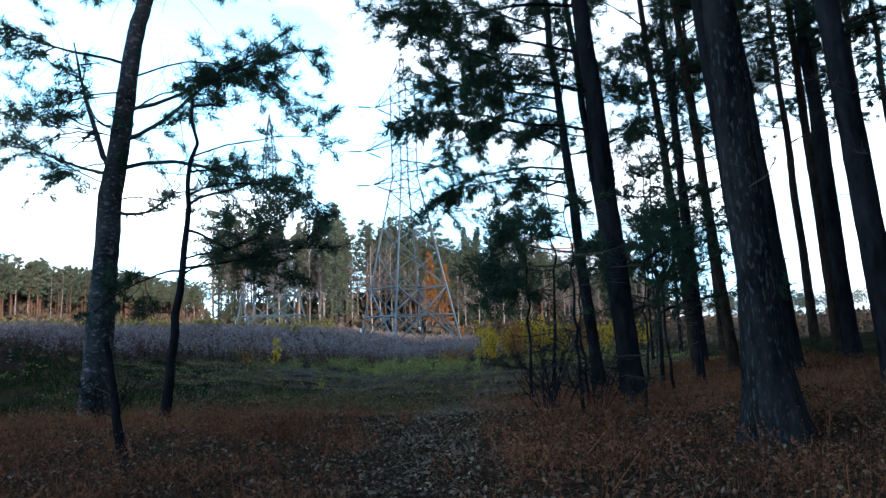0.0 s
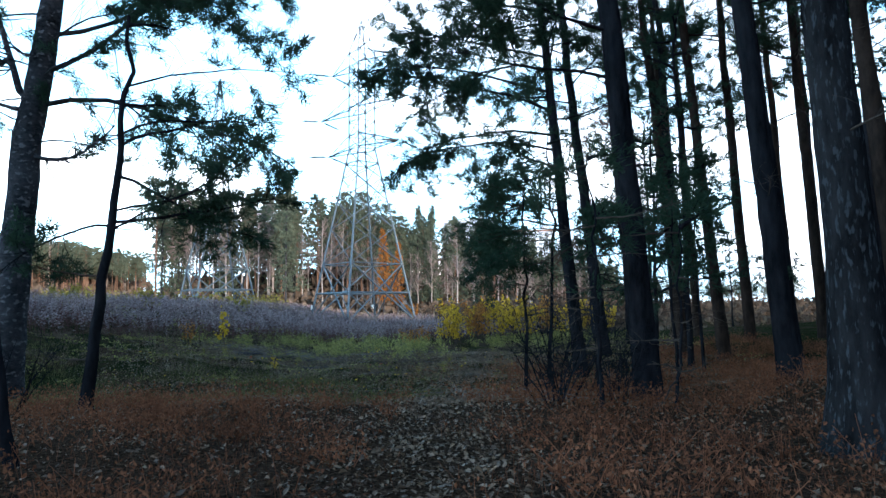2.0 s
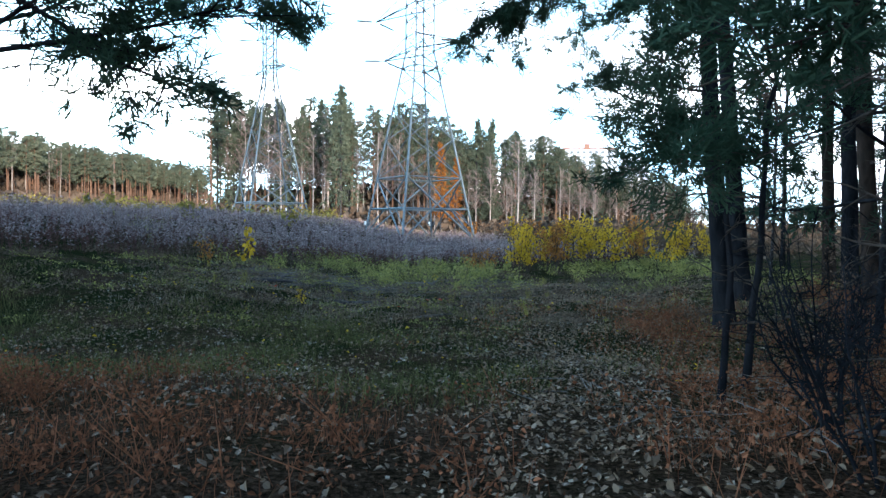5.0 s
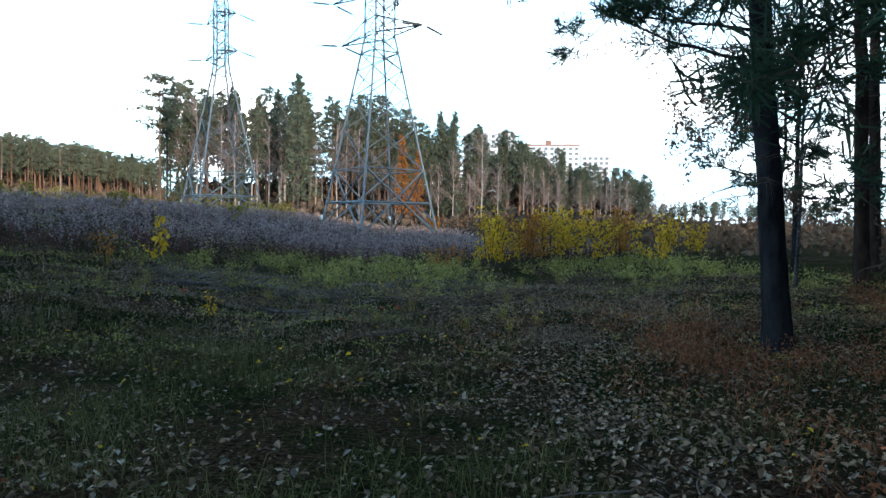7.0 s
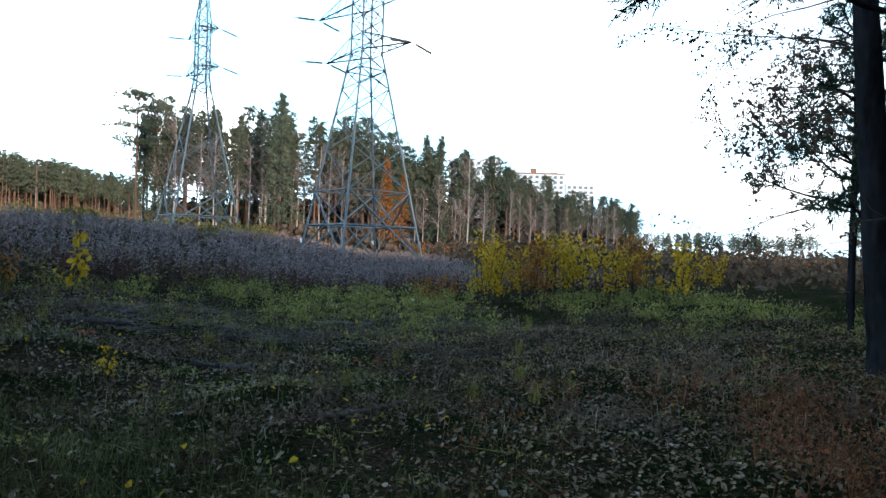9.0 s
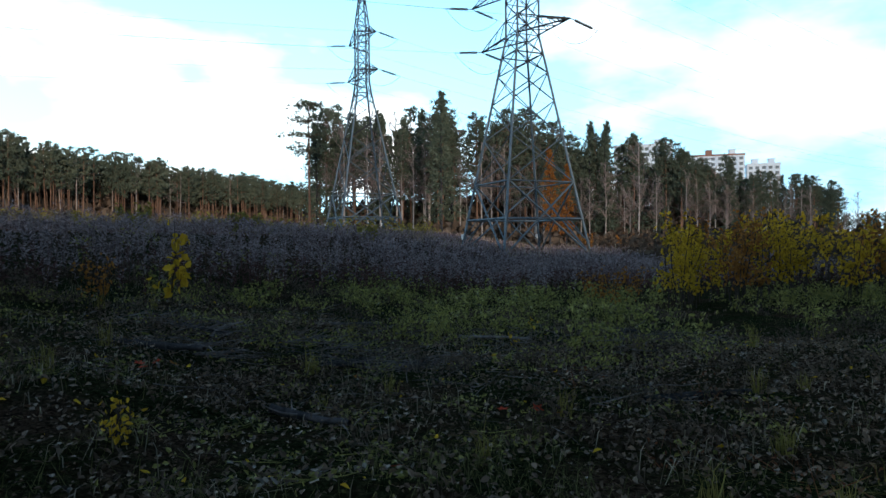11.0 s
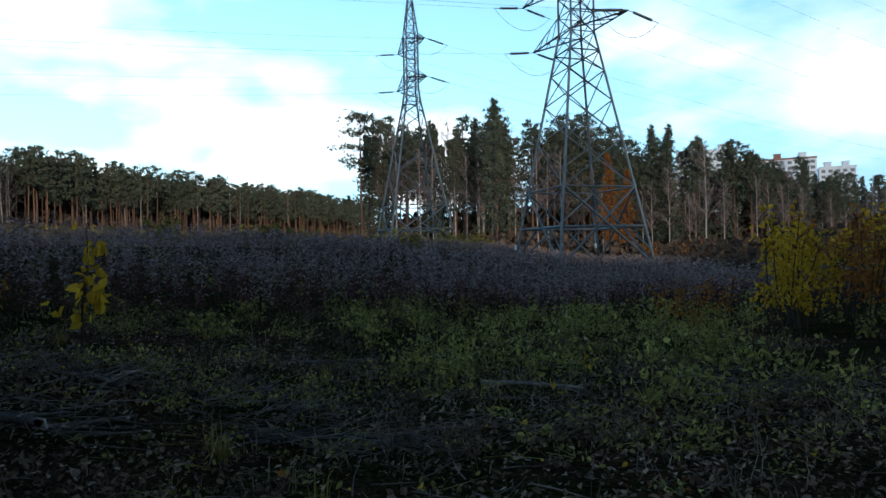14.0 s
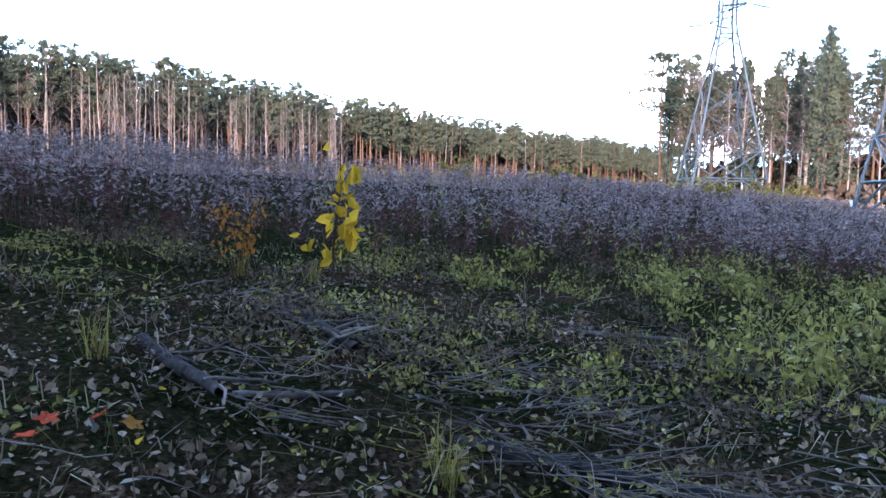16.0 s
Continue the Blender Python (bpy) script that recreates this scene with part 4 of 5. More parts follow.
def blades(name, label, category, x, y, hgt, width, mat, rng, bend=0.5, spread=0.06, per=7):
    """Tufts of grass: each blade two quads that bend over."""
    n = len(x) * per
    bx, by = np.repeat(x, per) + rng.normal(0, spread, n), np.repeat(y, per) + rng.normal(0, spread, n)
    a = rng.uniform(0, 6.28, n)
    h = np.repeat(np.broadcast_to(hgt, x.shape), per) * rng.uniform(0.45, 1.2, n)
    out = np.stack([np.cos(a), np.sin(a), 0 * a], 1)
    side = np.stack([-np.sin(a), np.cos(a), 0 * a], 1) * width
    p0 = np.stack([bx, by, height(bx, by) - 0.01], 1)
    b = rng.uniform(0.2, 1.0, n)[:, None] * bend
    p1 = p0 + np.stack([0 * h, 0 * h, h * 0.62], 1) + out * (h[:, None] * b * 0.25)
    p2 = p0 + np.stack([0 * h, 0 * h, h], 1) * (1 - b * 0.35) + out * (h[:, None] * b * 0.85)
    t = Tubes()
    v = np.stack([p0 - side * 0.5, p0 + side * 0.5, p1 + side * 0.4, p1 - side * 0.4, p2 + side * 0.08, p2 - side * 0.08], 1).reshape(-1, 3)
    k = np.arange(n)[:, None] * 6
    t.v.append(v)
    t.f.append(np.concatenate([k + [0, 1, 2, 3], k + [3, 2, 4, 5]]))
    t.n = len(v)
    return tagged(t.put(name, mat), label, category, kind="stuff")


def bushy(name, label, category, x, y, hgt, size, mat, rng, per=14, spread=0.16, stem=None, low=0.15):
    """Low plants: small leaves about hidden stems, from near the ground to the plant's height."""
    n = len(x) * per
    h = np.repeat(np.broadcast_to(hgt, x.shape), per)
    u = rng.uniform(low, 1.0, n)
    s = np.repeat(np.broadcast_to(spread, x.shape), per)
    px, py = np.repeat(x, per) + rng.normal(0, 1, n) * s * (0.4 + 0.6 * u), np.repeat(y, per) + rng.normal(0, 1, n) * s * (0.4 + 0.6 * u)
    at = np.stack([px, py, height(px, py) + h * u], 1)
    t = Tubes()
    leaves(t, at, rng, size, 0.25)
    if stem:
        m = len(x) * stem
        sx, sy = np.repeat(x, stem), np.repeat(y, stem)
        a = np.stack([sx, sy, height(sx, sy)], 1)
        b = a + np.stack([rng.normal(0, 1, m) * np.repeat(np.broadcast_to(spread, x.shape), stem), rng.normal(0, 1, m) * np.repeat(np.broadcast_to(spread, x.shape), stem), np.repeat(np.broadcast_to(hgt, x.shape), stem) * rng.uniform(0.7, 1.1, m)], 1)
        w = unit(np.cross(b - a, rng.normal(0, 1, a.shape))) * 0.004
        t.quads(np.stack([a - w, a + w, b + w * 0.4, b - w * 0.4], 1))
    return tagged(t.put(name, mat), label, category, kind="stuff")


def off_path(x, y, w):
    return 1 - np.exp(-((x - track(y)) / w) ** 2)


def rust_keep(x, y):
    edge = 12.0 + 1.2 * np.sin(x * 1.1) + np.clip(x - 1.5, 0, 8) * 1.3
    foot = 1.1 * np.exp(-((x - 3.0) / 1.8) ** 2 - ((y - 17.4) / 2.8) ** 2)
    return off_path(x, y, 0.75) * np.clip((1 - ramp01(y, edge - 1.0, edge + 1.2)) + foot, 0, 1) * np.clip(clump_noise(x, y, 2.1, 1.0) * 1.7 - 0.15, 0.3, 1)


x, y = scatter(8200, -8, 10, -1, 22, rust_keep, rng0)
bushy("bilberry_shrubs", "rust-brown autumn bilberry shrubs on the forest floor", "shrub", x, y, rng0.uniform(0.12, 0.36, len(x)), 0.022, RUST, rng0, 23, 0.16, 3)
x, y = scatter(6500, -8, 10, -1, 22, rust_keep, rng0)
blades("dry_forest_grass", "thin rust-coloured dry grass between the pines", "grass", x, y, rng0.uniform(0.12, 0.3, len(x)), 0.0035, RUST, rng0, 1.7, 0.15, 13)


def grass_keep(x, y):
    a = ramp01(y, 11.0 + np.sin(x * 1.3) + np.clip(x - 1, 0, 8) * 1.3, 13.0 + np.clip(x - 1, 0, 8) * 1.3) * (1 - ramp01(y, 17.0, 21.5))
    a = a * (1 - 0.85 * ramp01(x, -0.8, 1.2) * (1 - ramp01(y, 18, 22)))
    return np.clip(a * np.clip(clump_noise(x, y, 1.2, 4.1) * 2.6 - 0.75, 0.08, 1.2) + 0.045 * ramp01(y, 17, 20), 0, 1) * (1 - 0.75 * np.exp(-((x - track(y)) / 0.6) ** 2))


x, y = scatter(15000, -16, 10, 9, 28, grass_keep, rng0)
blades("meadow_grass", "dark green tangled grass at the edge of the clearing", "grass", x, y, rng0.uniform(0.12, 0.30, len(x)), 0.0045, GRASS, rng0, 2.3, 0.14, 12)


def weed_keep(x, y):
    e = heath_edge(x)
    a = ramp01(y, 15.5, 21) * (1 - ramp01(y, e - 0.5, e + 1.5)) * (1 - 0.95 * np.exp(-((x - track(y) - 0.3) / 2.3) ** 2))
    return np.clip(a * (0.38 + 0.62 * ramp01(y, 22, 25)) * ((0.55 * clump_noise(x, y, 1.5, 2.2) + 0.5 * clump_noise(x, y, 3.7, 1.1)) * 3.2 - 1.3) + 0.03 * a, 0, 1)


x, y = scatter(11500, -17, 9, 14, 34, weed_keep, rng0)
bushy("green_weeds", "green and yellowing broad-leaved weeds in the clearing", "weeds", x, y, rng0.uniform(0.06, 0.34, len(x)) * (0.25 + 0.8 * ramp01(y, 21.5, 27.5)), 0.031, WEED, rng0, 14, 0.13, 3)
x, y = scatter(600, -12, 8, 24.3, 33, lambda x, y: weed_keep(x, y) + 0.1 * ramp01(y, 25, 29), rng0)
bushy("tall_green_weeds", "tall leafy weeds before the dry fireweed", "weeds", x, y, rng0.uniform(0.3, 0.62, len(x)), 0.05, WEED, rng0, 34, 0.14, 4)
x, y = scatter(900, -8, 5, 17.5, 26.5, lambda x, y: np.clip(clump_noise(x, y, 2.2, 4.0) * 1.6 - 0.4, 0, 1), rng0)
blades("dry_straw", "pale dry straw and stalks flattened on the ground", "grass", x, y, rng0.uniform(0.1, 0.3, len(x)), 0.007, STRAW, rng0, 1.6, 0.14, 6)


x, y = scatter(2600, -10, 6, 17.5, 30, lambda x, y: np.clip(clump_noise(x, y, 1.9, 5.0) * 1.7 - 0.5, 0.04, 1), rng0)
bushy("withered_weeds", "withered brown weeds and dead leaves between the green ones", "weeds", x, y, rng0.uniform(0.05, 0.24, len(x)), 0.032, WITHERED, rng0, 16, 0.13, 3)

x, y = scatter(34, -7.5, 3.5, 19, 27, lambda x, y: 0.75 + 0 * x, rng0)
blades("grass_tufts", "upright yellow-green grass tufts among the dead leaves", "grass", x, y, rng0.uniform(0.16, 0.36, len(x)), 0.006, OLIVE, rng0, 1.2, 0.035, 34)
x, y = scatter(420, -62, -14, 62, 96, lambda x, y: np.clip(clump_noise(x, y, 0.25, 2.0) * 2 - 0.5, 0.1, 1), rng0)
bushy("yellowing_scrub", "low olive and yellow scrub beyond the dry fireweed", "scrub", x, y, rng0.uniform(1.0, 2.0, len(x)), 0.2, OLIVE, rng0, 22, 0.6, 3)


def fireweed(name, label, x, y, hgt, rng, per=16, leaf=0.075, width=0.0035, mat=None):
    n = len(x)
    z = height(x, y)
    lean = rng.normal(0, 0.10, (n, 2))
    a = np.stack([x, y, z], 1)
    top = a + np.stack([lean[:, 0] * hgt, lean[:, 1] * hgt, hgt], 1)
    t = Tubes()
    for ang in (0.0, 1.57):
        w = np.array([math.cos(ang), math.sin(ang), 0]) * width
        t.quads(np.stack([a - w, a + w, top + w * 0.4, top - w * 0.4], 1))
    tagged(t.put(name + "_stems", HEATH_BROWN), "thin red-brown stems of the dry fireweed", "weeds", kind="stuff")
    t = Tubes()
    m = n * per
    u = 0.22 + 0.78 * rng.random(m) ** 0.7
    at = np.repeat(a, per, 0) + (np.repeat(top, per, 0) - np.repeat(a, per, 0)) * u[:, None]
    d = unit(rng.normal(0, 1, (m, 3)) * [1, 1, 0.4] + [0, 0, 0.55])
    s = unit(np.cross(d, rng.normal(0, 1, (m, 3))))
    ln = (leaf * rng.uniform(0.6, 1.5, m))[:, None]
    t.quads(np.stack([at, at + d * ln * 0.5 + s * ln * 0.16, at + d * ln, at + d * ln * 0.5 - s * ln * 0.16], 1))
    return tagged(t.put(name, mat or HEATH), label, "weeds", kind="stuff")


x, y = scatter(16500, -26, 13, 17, 48, lambda x, y: ramp01(y, heath_edge(x) - 1.2, heath_edge(x) + 1.0) * (1 - 0.7 * ramp01(y, heath_edge(x) + 7, heath_edge(x) + 14)) * (1 - ramp01(x, 6, 12)), rng0)
fireweed("dry_fireweed", "dense stand of dry purple-grey fireweed stalks", x, y, rng0.uniform(0.52, 0.92, len(x)), rng0)
x, y = scatter(9500, -24, 8, 17, 42, lambda x, y: ramp01(y, heath_edge(x) - 2.2, heath_edge(x) - 0.2) * (1 - ramp01(y, heath_edge(x) + 3, heath_edge(x) + 7)) * np.clip(clump_noise(x, y, 0.9, 3.0) * 1.6 - 0.1, 0.15, 1), rng0)
fireweed("red_brown_stalks", "red-brown withered stalks at the foot of the fireweed", x, y, rng0.uniform(0.35, 0.7, len(x)), rng0, 14, 0.07, 0.0035, HEATH_BROWN)
x, y = scatter(14000, -90, 30, 40, 105, lambda x, y: ramp01(y, heath_edge(x) + 6, heath_edge(x) + 14) * (1 - ramp01(x - 0.35 * (y - 40), 4, 10)), rng0)
fireweed("far_dry_fireweed", "broad field of dry fireweed round the pylons", x, y, rng0.uniform(0.5, 0.85, len(x)), rng0, 8, 0.2, 0.012)
x, y = scatter(1600, -70, 50, 60, 115, lambda x, y: 0.6 + 0 * x, rng0)
blades("pale_far_grass", "yellowish tall grass before the far woods", "grass", x, y, rng0.uniform(0.8, 1.3, len(x)), 0.06, STRAW, rng0, 0.6, 0.5, 6)


x, y = scatter(5200, 4, 75, 36, 125, lambda x, y: np.clip(0.2 + 0.8 * clump_noise(x, y, 0.35), 0, 1) * ramp01(y - 0.2 * x, 34, 40), rng0)
bushy("far_scrub", "dark purple-brown scrub and willow thicket beyond the clearing", "scrub", x, y, rng0.uniform(0.6, 2.4, len(x)), 0.26, SCRUB, rng0, 14, 0.5, 3)

# ---- yellow saplings and bushes ----
def sapling(x, y, h, seed, mat, label, stems=5, leaf=0.06, count=420, spread=0.4, name="aspen_sapling", low=0.25, group="yellow saplings"):
    rng = np.random.default_rng(seed)
    root = thing(name, pose(x, y, hz(x, y) - 0.02), label, "sapling", group)
    leaf_t = Tubes()
    pts = []
    for k in range(stems):
        a = rng.uniform(0, 6.28)
        st = path_of([math.cos(a) * spread * rng.uniform(0.1, 0.9), math.sin(a) * spread * 0.6, 0], [math.cos(a) * 0.12, math.sin(a) * 0.12, 1], h * rng.uniform(0.7, 1.0), rng, 7, 0.07)
        t = Tubes()
        t.tube(st, np.linspace(0.013, 0.004, 8) * (0.6 + h * 0.3), 5)
        for q in range(6):
            i = rng.integers(2, 7)
            b = path_of(st[i], rng.normal(0, 1, 3) * [1, 1, 0.3] + [0, 0, 1.3], h * rng.uniform(0.1, 0.2), rng, 3, 0.15)
            t.tube(b, np.linspace(0.006, 0.002, 4), 3)
            pts += [b[1], b[2], b[3]]
        t.put("stem", TWIG, root)
        pts += [p for p in st[2:] if p[2] > h * low]
    pts = np.array(pts)
    at = pts[rng.integers(0, len(pts), count)] + rng.normal(0, 0.05, (count, 3))
    leaves(leaf_t, at, rng, leaf, 0.9, 1.35)
    leaf_t.put("foliage", mat, root)
    return root


for k, (x, y, h) in enumerate(((1.85, 30.0, 2.35), (2.5, 30.9, 1.9), (3.2, 30.3, 2.1), (4.2, 31.4, 2.2), (5.0, 32.2, 2.3), (5.9, 31.4, 1.8), (6.9, 32.6, 2.1), (7.3, 30.2, 1.6), (8.8, 33.2, 1.8), (10.4, 34.5, 1.7), (3.7, 33.0, 2.2), (5.7, 34.2, 2.3), (7.9, 35.0, 2.0), (2.9, 32.0, 1.7))):
    sapling(x, y, h, 300 + k, YELLOW if k % 4 != 2 else ORANGE, "bushy young aspen with bright yellow autumn leaves", 7 if k else 5, 0.066, 620 if k else 520, 0.5 if k else 0.3)
sapling(0.8, 30.3, 1.05, 330, ORANGE, "low bush with orange-brown autumn leaves", 5, 0.05, 300, 0.4, "orange_bush", 0.15, "orange bushes")
sapling(0.3, 31.0, 0.8, 331, ORANGE, "low bush with orange-brown autumn leaves", 4, 0.05, 180, 0.35, "orange_bush", 0.15, "orange bushes")
sapling(-6.05, 24.2, 1.72, 332, YELLOW, "slim sapling with large drooping yellow leaves", 1, 0.115, 50, 0.10, "yellow_sapling", 0.58)
sapling(-7.0, 24.0, 0.75, 333, ORANGE, "small shrub with rusty brown leaves", 3, 0.04, 160, 0.2, "orange_bush", 0.1, "orange bushes")
sapling(-1.1, 24.75, 0.3, 334, YELLOW, "small seedling with hanging yellow leaves", 1, 0.06, 6, 0.05, "yellow_seedling", 0.2)
sapling(-0.95, 25.9, 0.34, 335, YELLOW, "small seedling with hanging yellow leaves", 1, 0.055, 8, 0.05, "yellow_seedling", 0.2)
sapling(-3.5, 19.5, 0.34, 336, YELLOW, "low seedling bush with yellow-green leaves", 4, 0.035, 60, 0.16, "yellow_seedling", 0.3)
for k, (x, y, h) in enumerate(((-20, 44, 2.2), (-16, 47, 2.0), (-30, 52, 2.4), (-12, 55, 1.7), (-24, 58, 2.2), (-40, 60, 2.6), (8, 62, 2.2), (2, 80, 3.0), (6, 84, 3.2))):
    sapling(x, y, h * 0.7, 360 + k, OLIVE if k < 6 else ORANGE, "far bush with olive and yellow leaves in the dry field", 5, 0.16, 240, 0.6, "far_bush", 0.2, "far bushes")


# ---- young trees under the pines ----
for k, (x, y, h, r) in enumerate(((1.95, 9.1, 3.0, 0.026), (1.55, 11.5, 3.4, 0.03), (2.05, 12.2, 4.2, 0.035), (2.75, 9.0, 2.2, 0.022), (2.3, 10.3, 2.6, 0.022), (4.4, 12.6, 3.6, 0.03), (5.6, 14.2, 4.2, 0.035))):
    rr = np.random.default_rng(400 + k)
    ex = [(h * u, rr.uniform(110, 280), rr.uniform(-20, 15), (rr.uniform(1.0, 1.9) * (1.2 - 0.5 * u) if h * u > 1.95 else rr.uniform(0.3, 0.55)), 0.012, 0.75 if h * u > 1.95 else 0.0, -0.02) for u in np.linspace(0.25, 0.95, 9 if k in (1, 2, 5, 6) else 4)]
    pine(x, y, h, r, 410 + k, "spindly young pine with sparse dark needles", BARK_DARK, (rr.normal(0, 0.03), 0), (rr.normal(0, 0.06), 0), 0.95, 1, 0.4, 1.2, 4, ex, "young pine", "young pines", 1.0, 0.011, "young_pine")


def stick_pole(x, y, h, lean, seed):
    rng = np.random.default_rng(seed)
    root = thing("dead_sapling", pose(x, y, hz(x, y) - 0.03), "dark dead sapling stem with broken top", "dead tree", "dead saplings")
    t = Tubes()
    st = path_of([0, 0, 0], [lean, 0, 1], h, rng, 8, 0.05)
    t.tube(st, np.linspace(0.055, 0.03, 9), 8, 0.05, rng)
    t.put("trunk", BARK_DARK, root)
    for q in range(4):
        b = Tubes()
        i = rng.integers(3, 8)
        b.tube(path_of(st[i], rng.normal(0, 1, 3) + [0, 0, 0.4], 0.35, rng, 3, 0.2), [0.01, 0.008, 0.006, 0.003], 4)
        b.put("snag", TWIG, root)


def twiggy_shrub(x, y, h, seed):
    """A leafless bush: many thin forking stems."""
    rng = np.random.default_rng(seed)
    root = thing("bare_shrub", pose(x, y, hz(x, y) - 0.02), "dark leafless shrub of thin forking twigs", "shrub", "bare shrubs")
    for k in range(11):
        t = Tubes()
        a = rng.uniform(0, 6.28)
        st = path_of([math.cos(a) * 0.08, math.sin(a) * 0.08, 0], [math.cos(a) * 0.32, math.sin(a) * 0.32, 1], h * rng.uniform(0.55, 1.0), rng, 7, 0.12)
        t.tube(st, np.linspace(0.011, 0.003, 8), 5)
        for q in range(9):
            i = rng.integers(2, 8)
            fork = path_of(st[i], rng.normal(0, 1, 3) * [1, 1, 0.5] + [0, 0, 0.6], h * rng.uniform(0.12, 0.3), rng, 4, 0.2)
            t.tube(fork, np.linspace(0.005, 0.0018, 5), 3)
            for e in range(2):
                t.tube(path_of(fork[2], rng.normal(0, 1, 3) + [0, 0, 0.4], h * 0.1, rng, 2, 0.2), [0.003, 0.002, 0.0015], 3)
        t.put("stem", BARK_DARK, root)


for k, (x, y, h) in enumerate(((1.5, 9.5, 1.7), (1.85, 10.3, 1.5), (2.3, 9.7, 1.3), (2.6, 12.0, 1.6), (-5.2, 10.6, 1.1), (3.6, 12.9, 1.5))):
    twiggy_shrub(x, y, h, 505 + k)
stick_pole(-3.25, 6.95, 1.25, -0.16, 501)

# thin leafy birch by the last pines
def thin_birch(x, y, h, seed):
    rng = np.random.default_rng(seed)
    root = thing("birch_tree", pose(x, y, hz(x, y)), "thin grey birch with sparse brown hanging leaves", "birch tree")
    line = trunk_line(h, (-0.03, 0), (0.15, 0), rng, 14)
    t = Tubes()
    t.tube(line, np.linspace(0.04, 0.012, 14), 9)
    t.put("trunk", BARK_GREY, root)
    leaf_t = Tubes()
    for k in range(26):
        i = rng.integers(3, 13)
        a = rng.uniform(110, 250) if k % 4 else rng.uniform(0, 360)
        b = path_of(line[i], [math.cos(radians(a)), math.sin(radians(a)), 0.55], rng.uniform(1.8, 4.0), rng, 8, 0.12, -0.12)
        w = Tubes()
        w.tube(b, np.linspace(0.018, 0.004, 9), 4)
        at = []
        for q in range(9):
            j = rng.integers(3, 9)
            c = path_of(b[j], rng.normal(0, 0.5, 3) + [0, 0, -0.6], rng.uniform(0.5, 1.1), rng, 4, 0.15, -0.1)
            w.tube(c, np.linspace(0.006, 0.002, 5), 3)
            at += list(c[1:]) + list((c[1:] + c[:-1]) / 2)
        w.put("limb", TWIG, root)
        at = np.array(at)
        leaves(leaf_t, at[rng.integers(0, len(at), 400)] + rng.normal(0, 0.06, (400, 3)), rng, 0.043, 0.8)
    leaf_t.put("foliage", BROWN_LEAF, root)


BROWN_LEAF = material("brown_birch_leaves", (0.05, 0.035, 0.03), (0.17, 0.12, 0.09), 2.0, 0.8, island=0.6, through_light=0.2)
thin_birch(7.3, 22.6, 8.4, 511)


# ---- fallen wood, brush and bright leaves ----
def fallen(x, y, length, r, bearing, seed, label, name="fallen_branch", lift=0.02):
    rng = np.random.default_rng(seed)
    a = radians(bearing)
    root = thing(name, pose(x, y, hz(x, y) + r * 0.6 + lift), label, "fallen wood", "fallen wood")
    st = path_of([-math.cos(a) * length / 2, -math.sin(a) * length / 2, 0], [math.cos(a), math.sin(a), 0], length, rng, 10, 0.05)
    st[:, 2] *= 0.3
    t = Tubes()
    t.tube(st, np.linspace(r, r * 0.6, 11), 11, 0.16, rng)
    t.put("stem", LOG_BARK if r > 0.03 else WOOD_GREY, root)
    for q in range(5):
        i = rng.integers(2, 10)
        b = Tubes()
        b.tube(path_of(st[i], np.array([math.cos(a), math.sin(a), 0]) * 0.6 + rng.normal(0, 0.6, 3) * [1, 1, 0.35], length * rng.uniform(0.15, 0.35), rng, 4, 0.2), np.linspace(r * 0.35, r * 0.1, 5), 5)
        b.put("side_branch", WOOD_GREY, root)


for k, (x, y, ln, r, b) in enumerate(((-2.8, 22.95, 1.6, 0.06, 8), (-4.85, 22.1, 1.35, 0.05, -11), (-5.1, 23.45, 1.4, 0.045, -12), (0.2, 26.2, 1.0, 0.04, 10), (0.76, 22.1, 1.2, 0.045, 35), (-2.55, 20.75, 1.1, 0.04, -30), (-3.9, 25.4, 1.4, 0.025, 20), (-1.4, 25.2, 1.2, 0.022, -15), (-4.25, 22.45, 0.65, 0.024, 51), (0.6, 21.85, 0.5, 0.04, 12), (1.7, 10.6, 1.1, 0.02, 170), (-0.8, 18.3, 0.8, 0.02, 20))):
    fallen(x, y, ln, r, b, 520 + k, "grey rotting branch lying among the weeds")


def brushwood(x, y, rx, ry, n, bearing, seed, stray=1.0, longest=0.55):
    rng = np.random.default_rng(seed)
    t = Tubes()
    for k in range(n):
        px, py = x + rng.normal(0, rx), y + rng.normal(0, ry)
        a = radians(bearing) + rng.normal(0, stray)
        ln = rng.uniform(0.25, 1.0) * longest
        p = path_of([px, py, hz(px, py) + rng.uniform(0.01, 0.12)], [math.cos(a), math.sin(a), rng.normal(0, 0.1)], ln, rng, 4, 0.12)
        t.tube(p, np.linspace(1, 0.4, 5) * rng.uniform(0.002, 0.006), 4)
    tagged(t.put("brushwood", WOOD_GREY), "heap of thin grey cut twigs on the ground", "brushwood", kind="stuff")


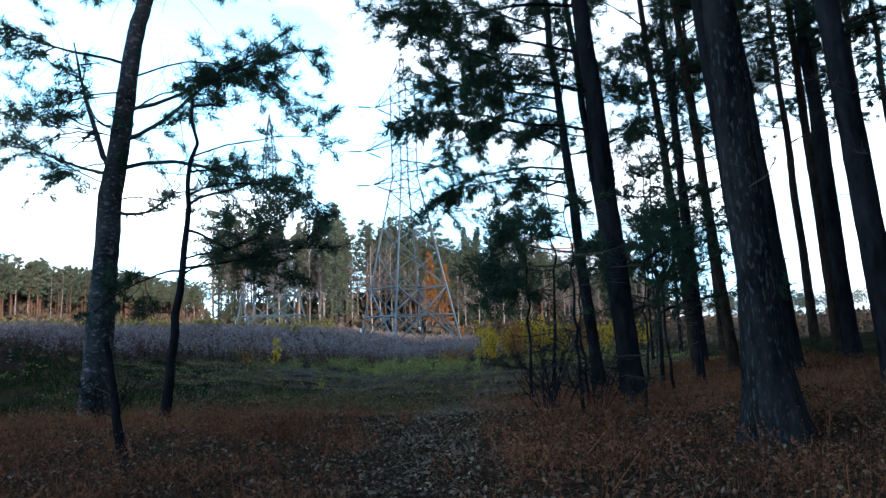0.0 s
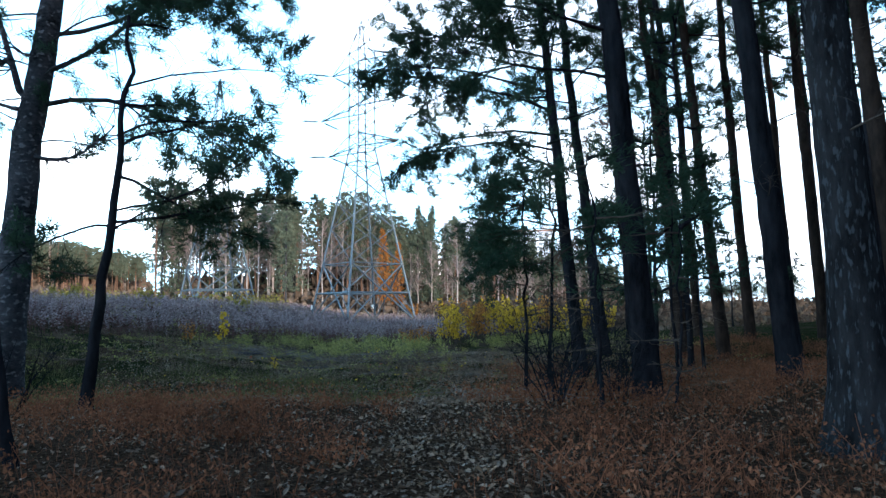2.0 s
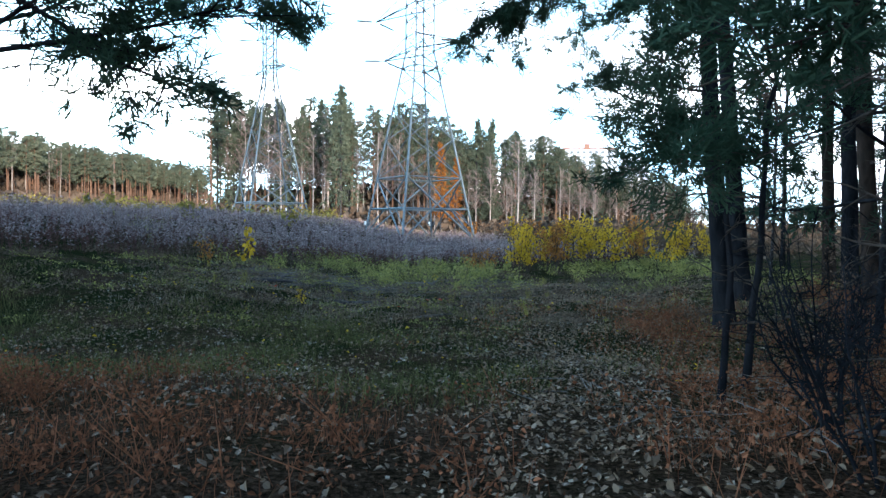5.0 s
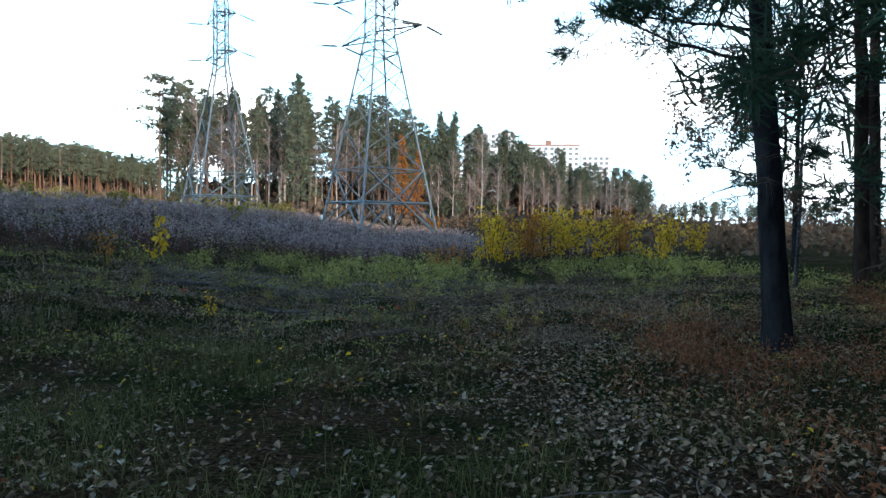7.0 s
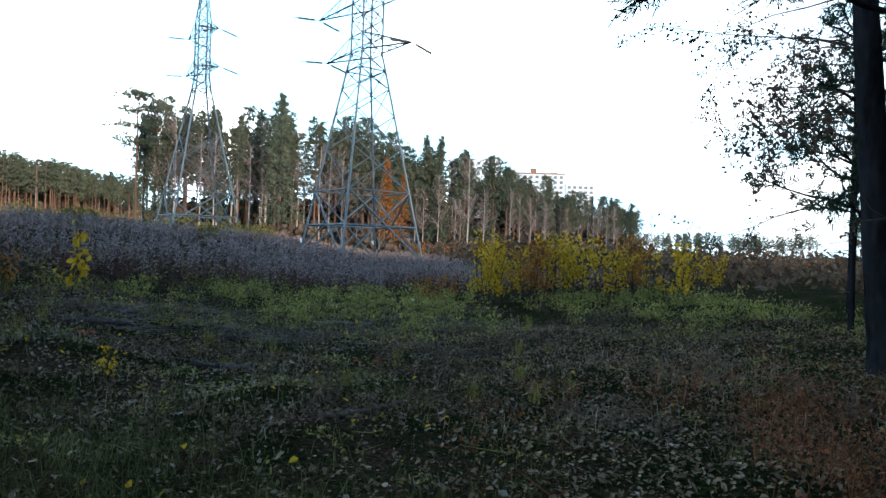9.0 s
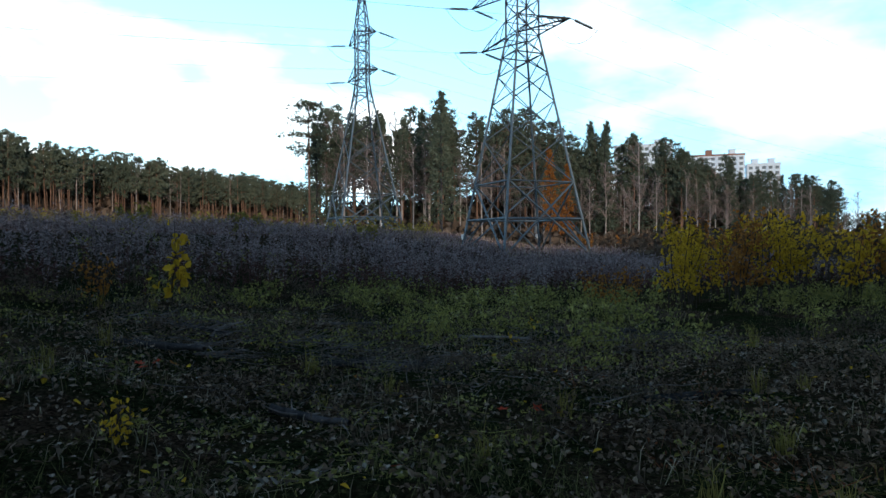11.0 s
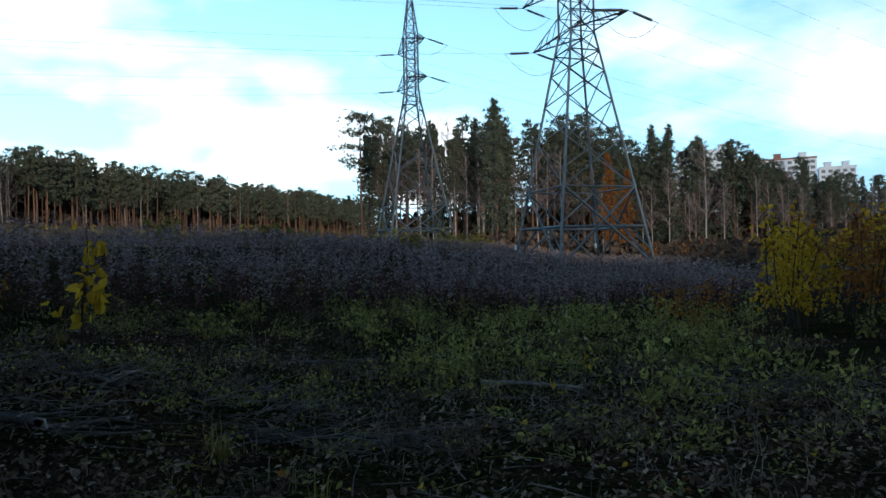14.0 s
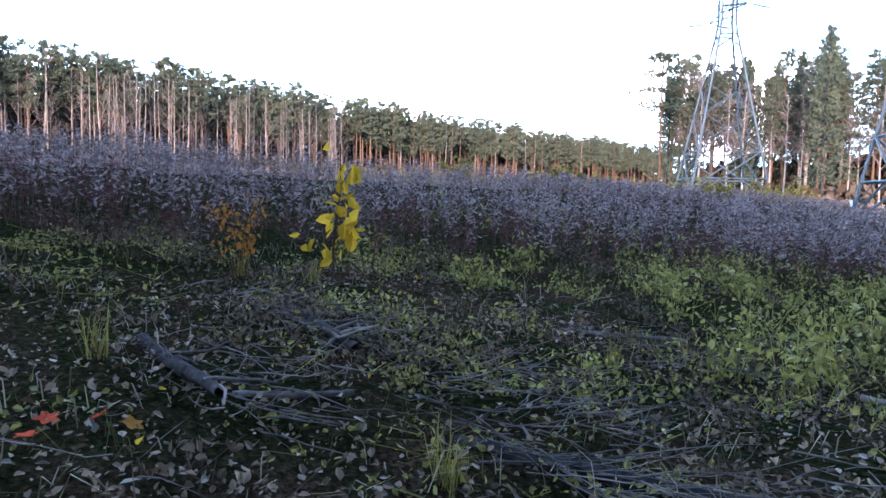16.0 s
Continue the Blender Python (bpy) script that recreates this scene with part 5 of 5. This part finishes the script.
for k, (x, y, rx, ry, n, b, stray, longest) in enumerate(((-3.35, 23.5, 0.45, 0.35, 110, 60, 0.7, 0.6), (-2.75, 22.95, 0.5, 0.10, 90, 8, 0.25, 0.9), (-2.0, 23.5, 0.5, 0.3, 40, 40, 0.8, 0.6), (-4.55, 22.2, 0.45, 0.25, 60, -15, 0.6, 0.6), (-2.8, 25.6, 1.2, 0.5, 130, 15, 0.8, 0.6), (-0.3, 24.6, 0.7, 0.6, 110, 60, 0.9, 0.6), (-0.9, 22.2, 1.2, 0.6, 55, 30, 0.9, 0.6), (-2.7, 21.2, 1.2, 0.5, 50, -20, 0.9, 0.6), (-5.3, 23.4, 0.7, 0.25, 110, -14, 0.5, 0.7), (1.0, 25.6, 0.6, 0.4, 90, 10, 0.8, 0.6), (1.9, 11.3, 0.8, 0.8, 70, 120, 1.0, 0.55))):
    brushwood(x, y, rx, ry, n, b, 560 + k, stray, longest)


def star_leaf(x, y, size, seed, mat=None):
    """A maple leaf with five points, lying on the ground."""
    rng = np.random.default_rng(seed)
    b = bmesh.new()
    n = 20
    ring = []
    for i in range(n):
        a = 2 * math.pi * i / n
        rr = size * (1.0 if i % 4 == 0 else 0.55 if i % 2 == 0 else 0.72)
        ring.append(b.verts.new((math.cos(a) * rr, math.sin(a) * rr, 0.25 * rr * rng.uniform(0.2, 1.0))))
    c = b.verts.new((0, 0, 0))
    for i in range(n):
        b.faces.new((c, ring[i], ring[(i + 1) % n]))
    ob = part("maple_leaf", b, mat or RED)
    ob.matrix_basis = pose(x, y, hz(x, y) + 0.05, rng.uniform(-25, 25), rng.uniform(-25, 25), rng.uniform(0, 360))
    tagged(ob, "fallen red maple leaf lying on the weeds", "leaf", "fallen maple leaves")


for k, (x, y) in enumerate(((-4.33, 21.6), (-4.45, 21.5), (-4.52, 21.32), (-0.52, 21.05), (-0.7, 21.15), (-4.4, 21.2), (-2.6, 22.2), (-0.99, 21.1), (-1.5, 19.4))):
    star_leaf(x, y, 0.06, 600 + k, RED if k % 3 else ORANGE)
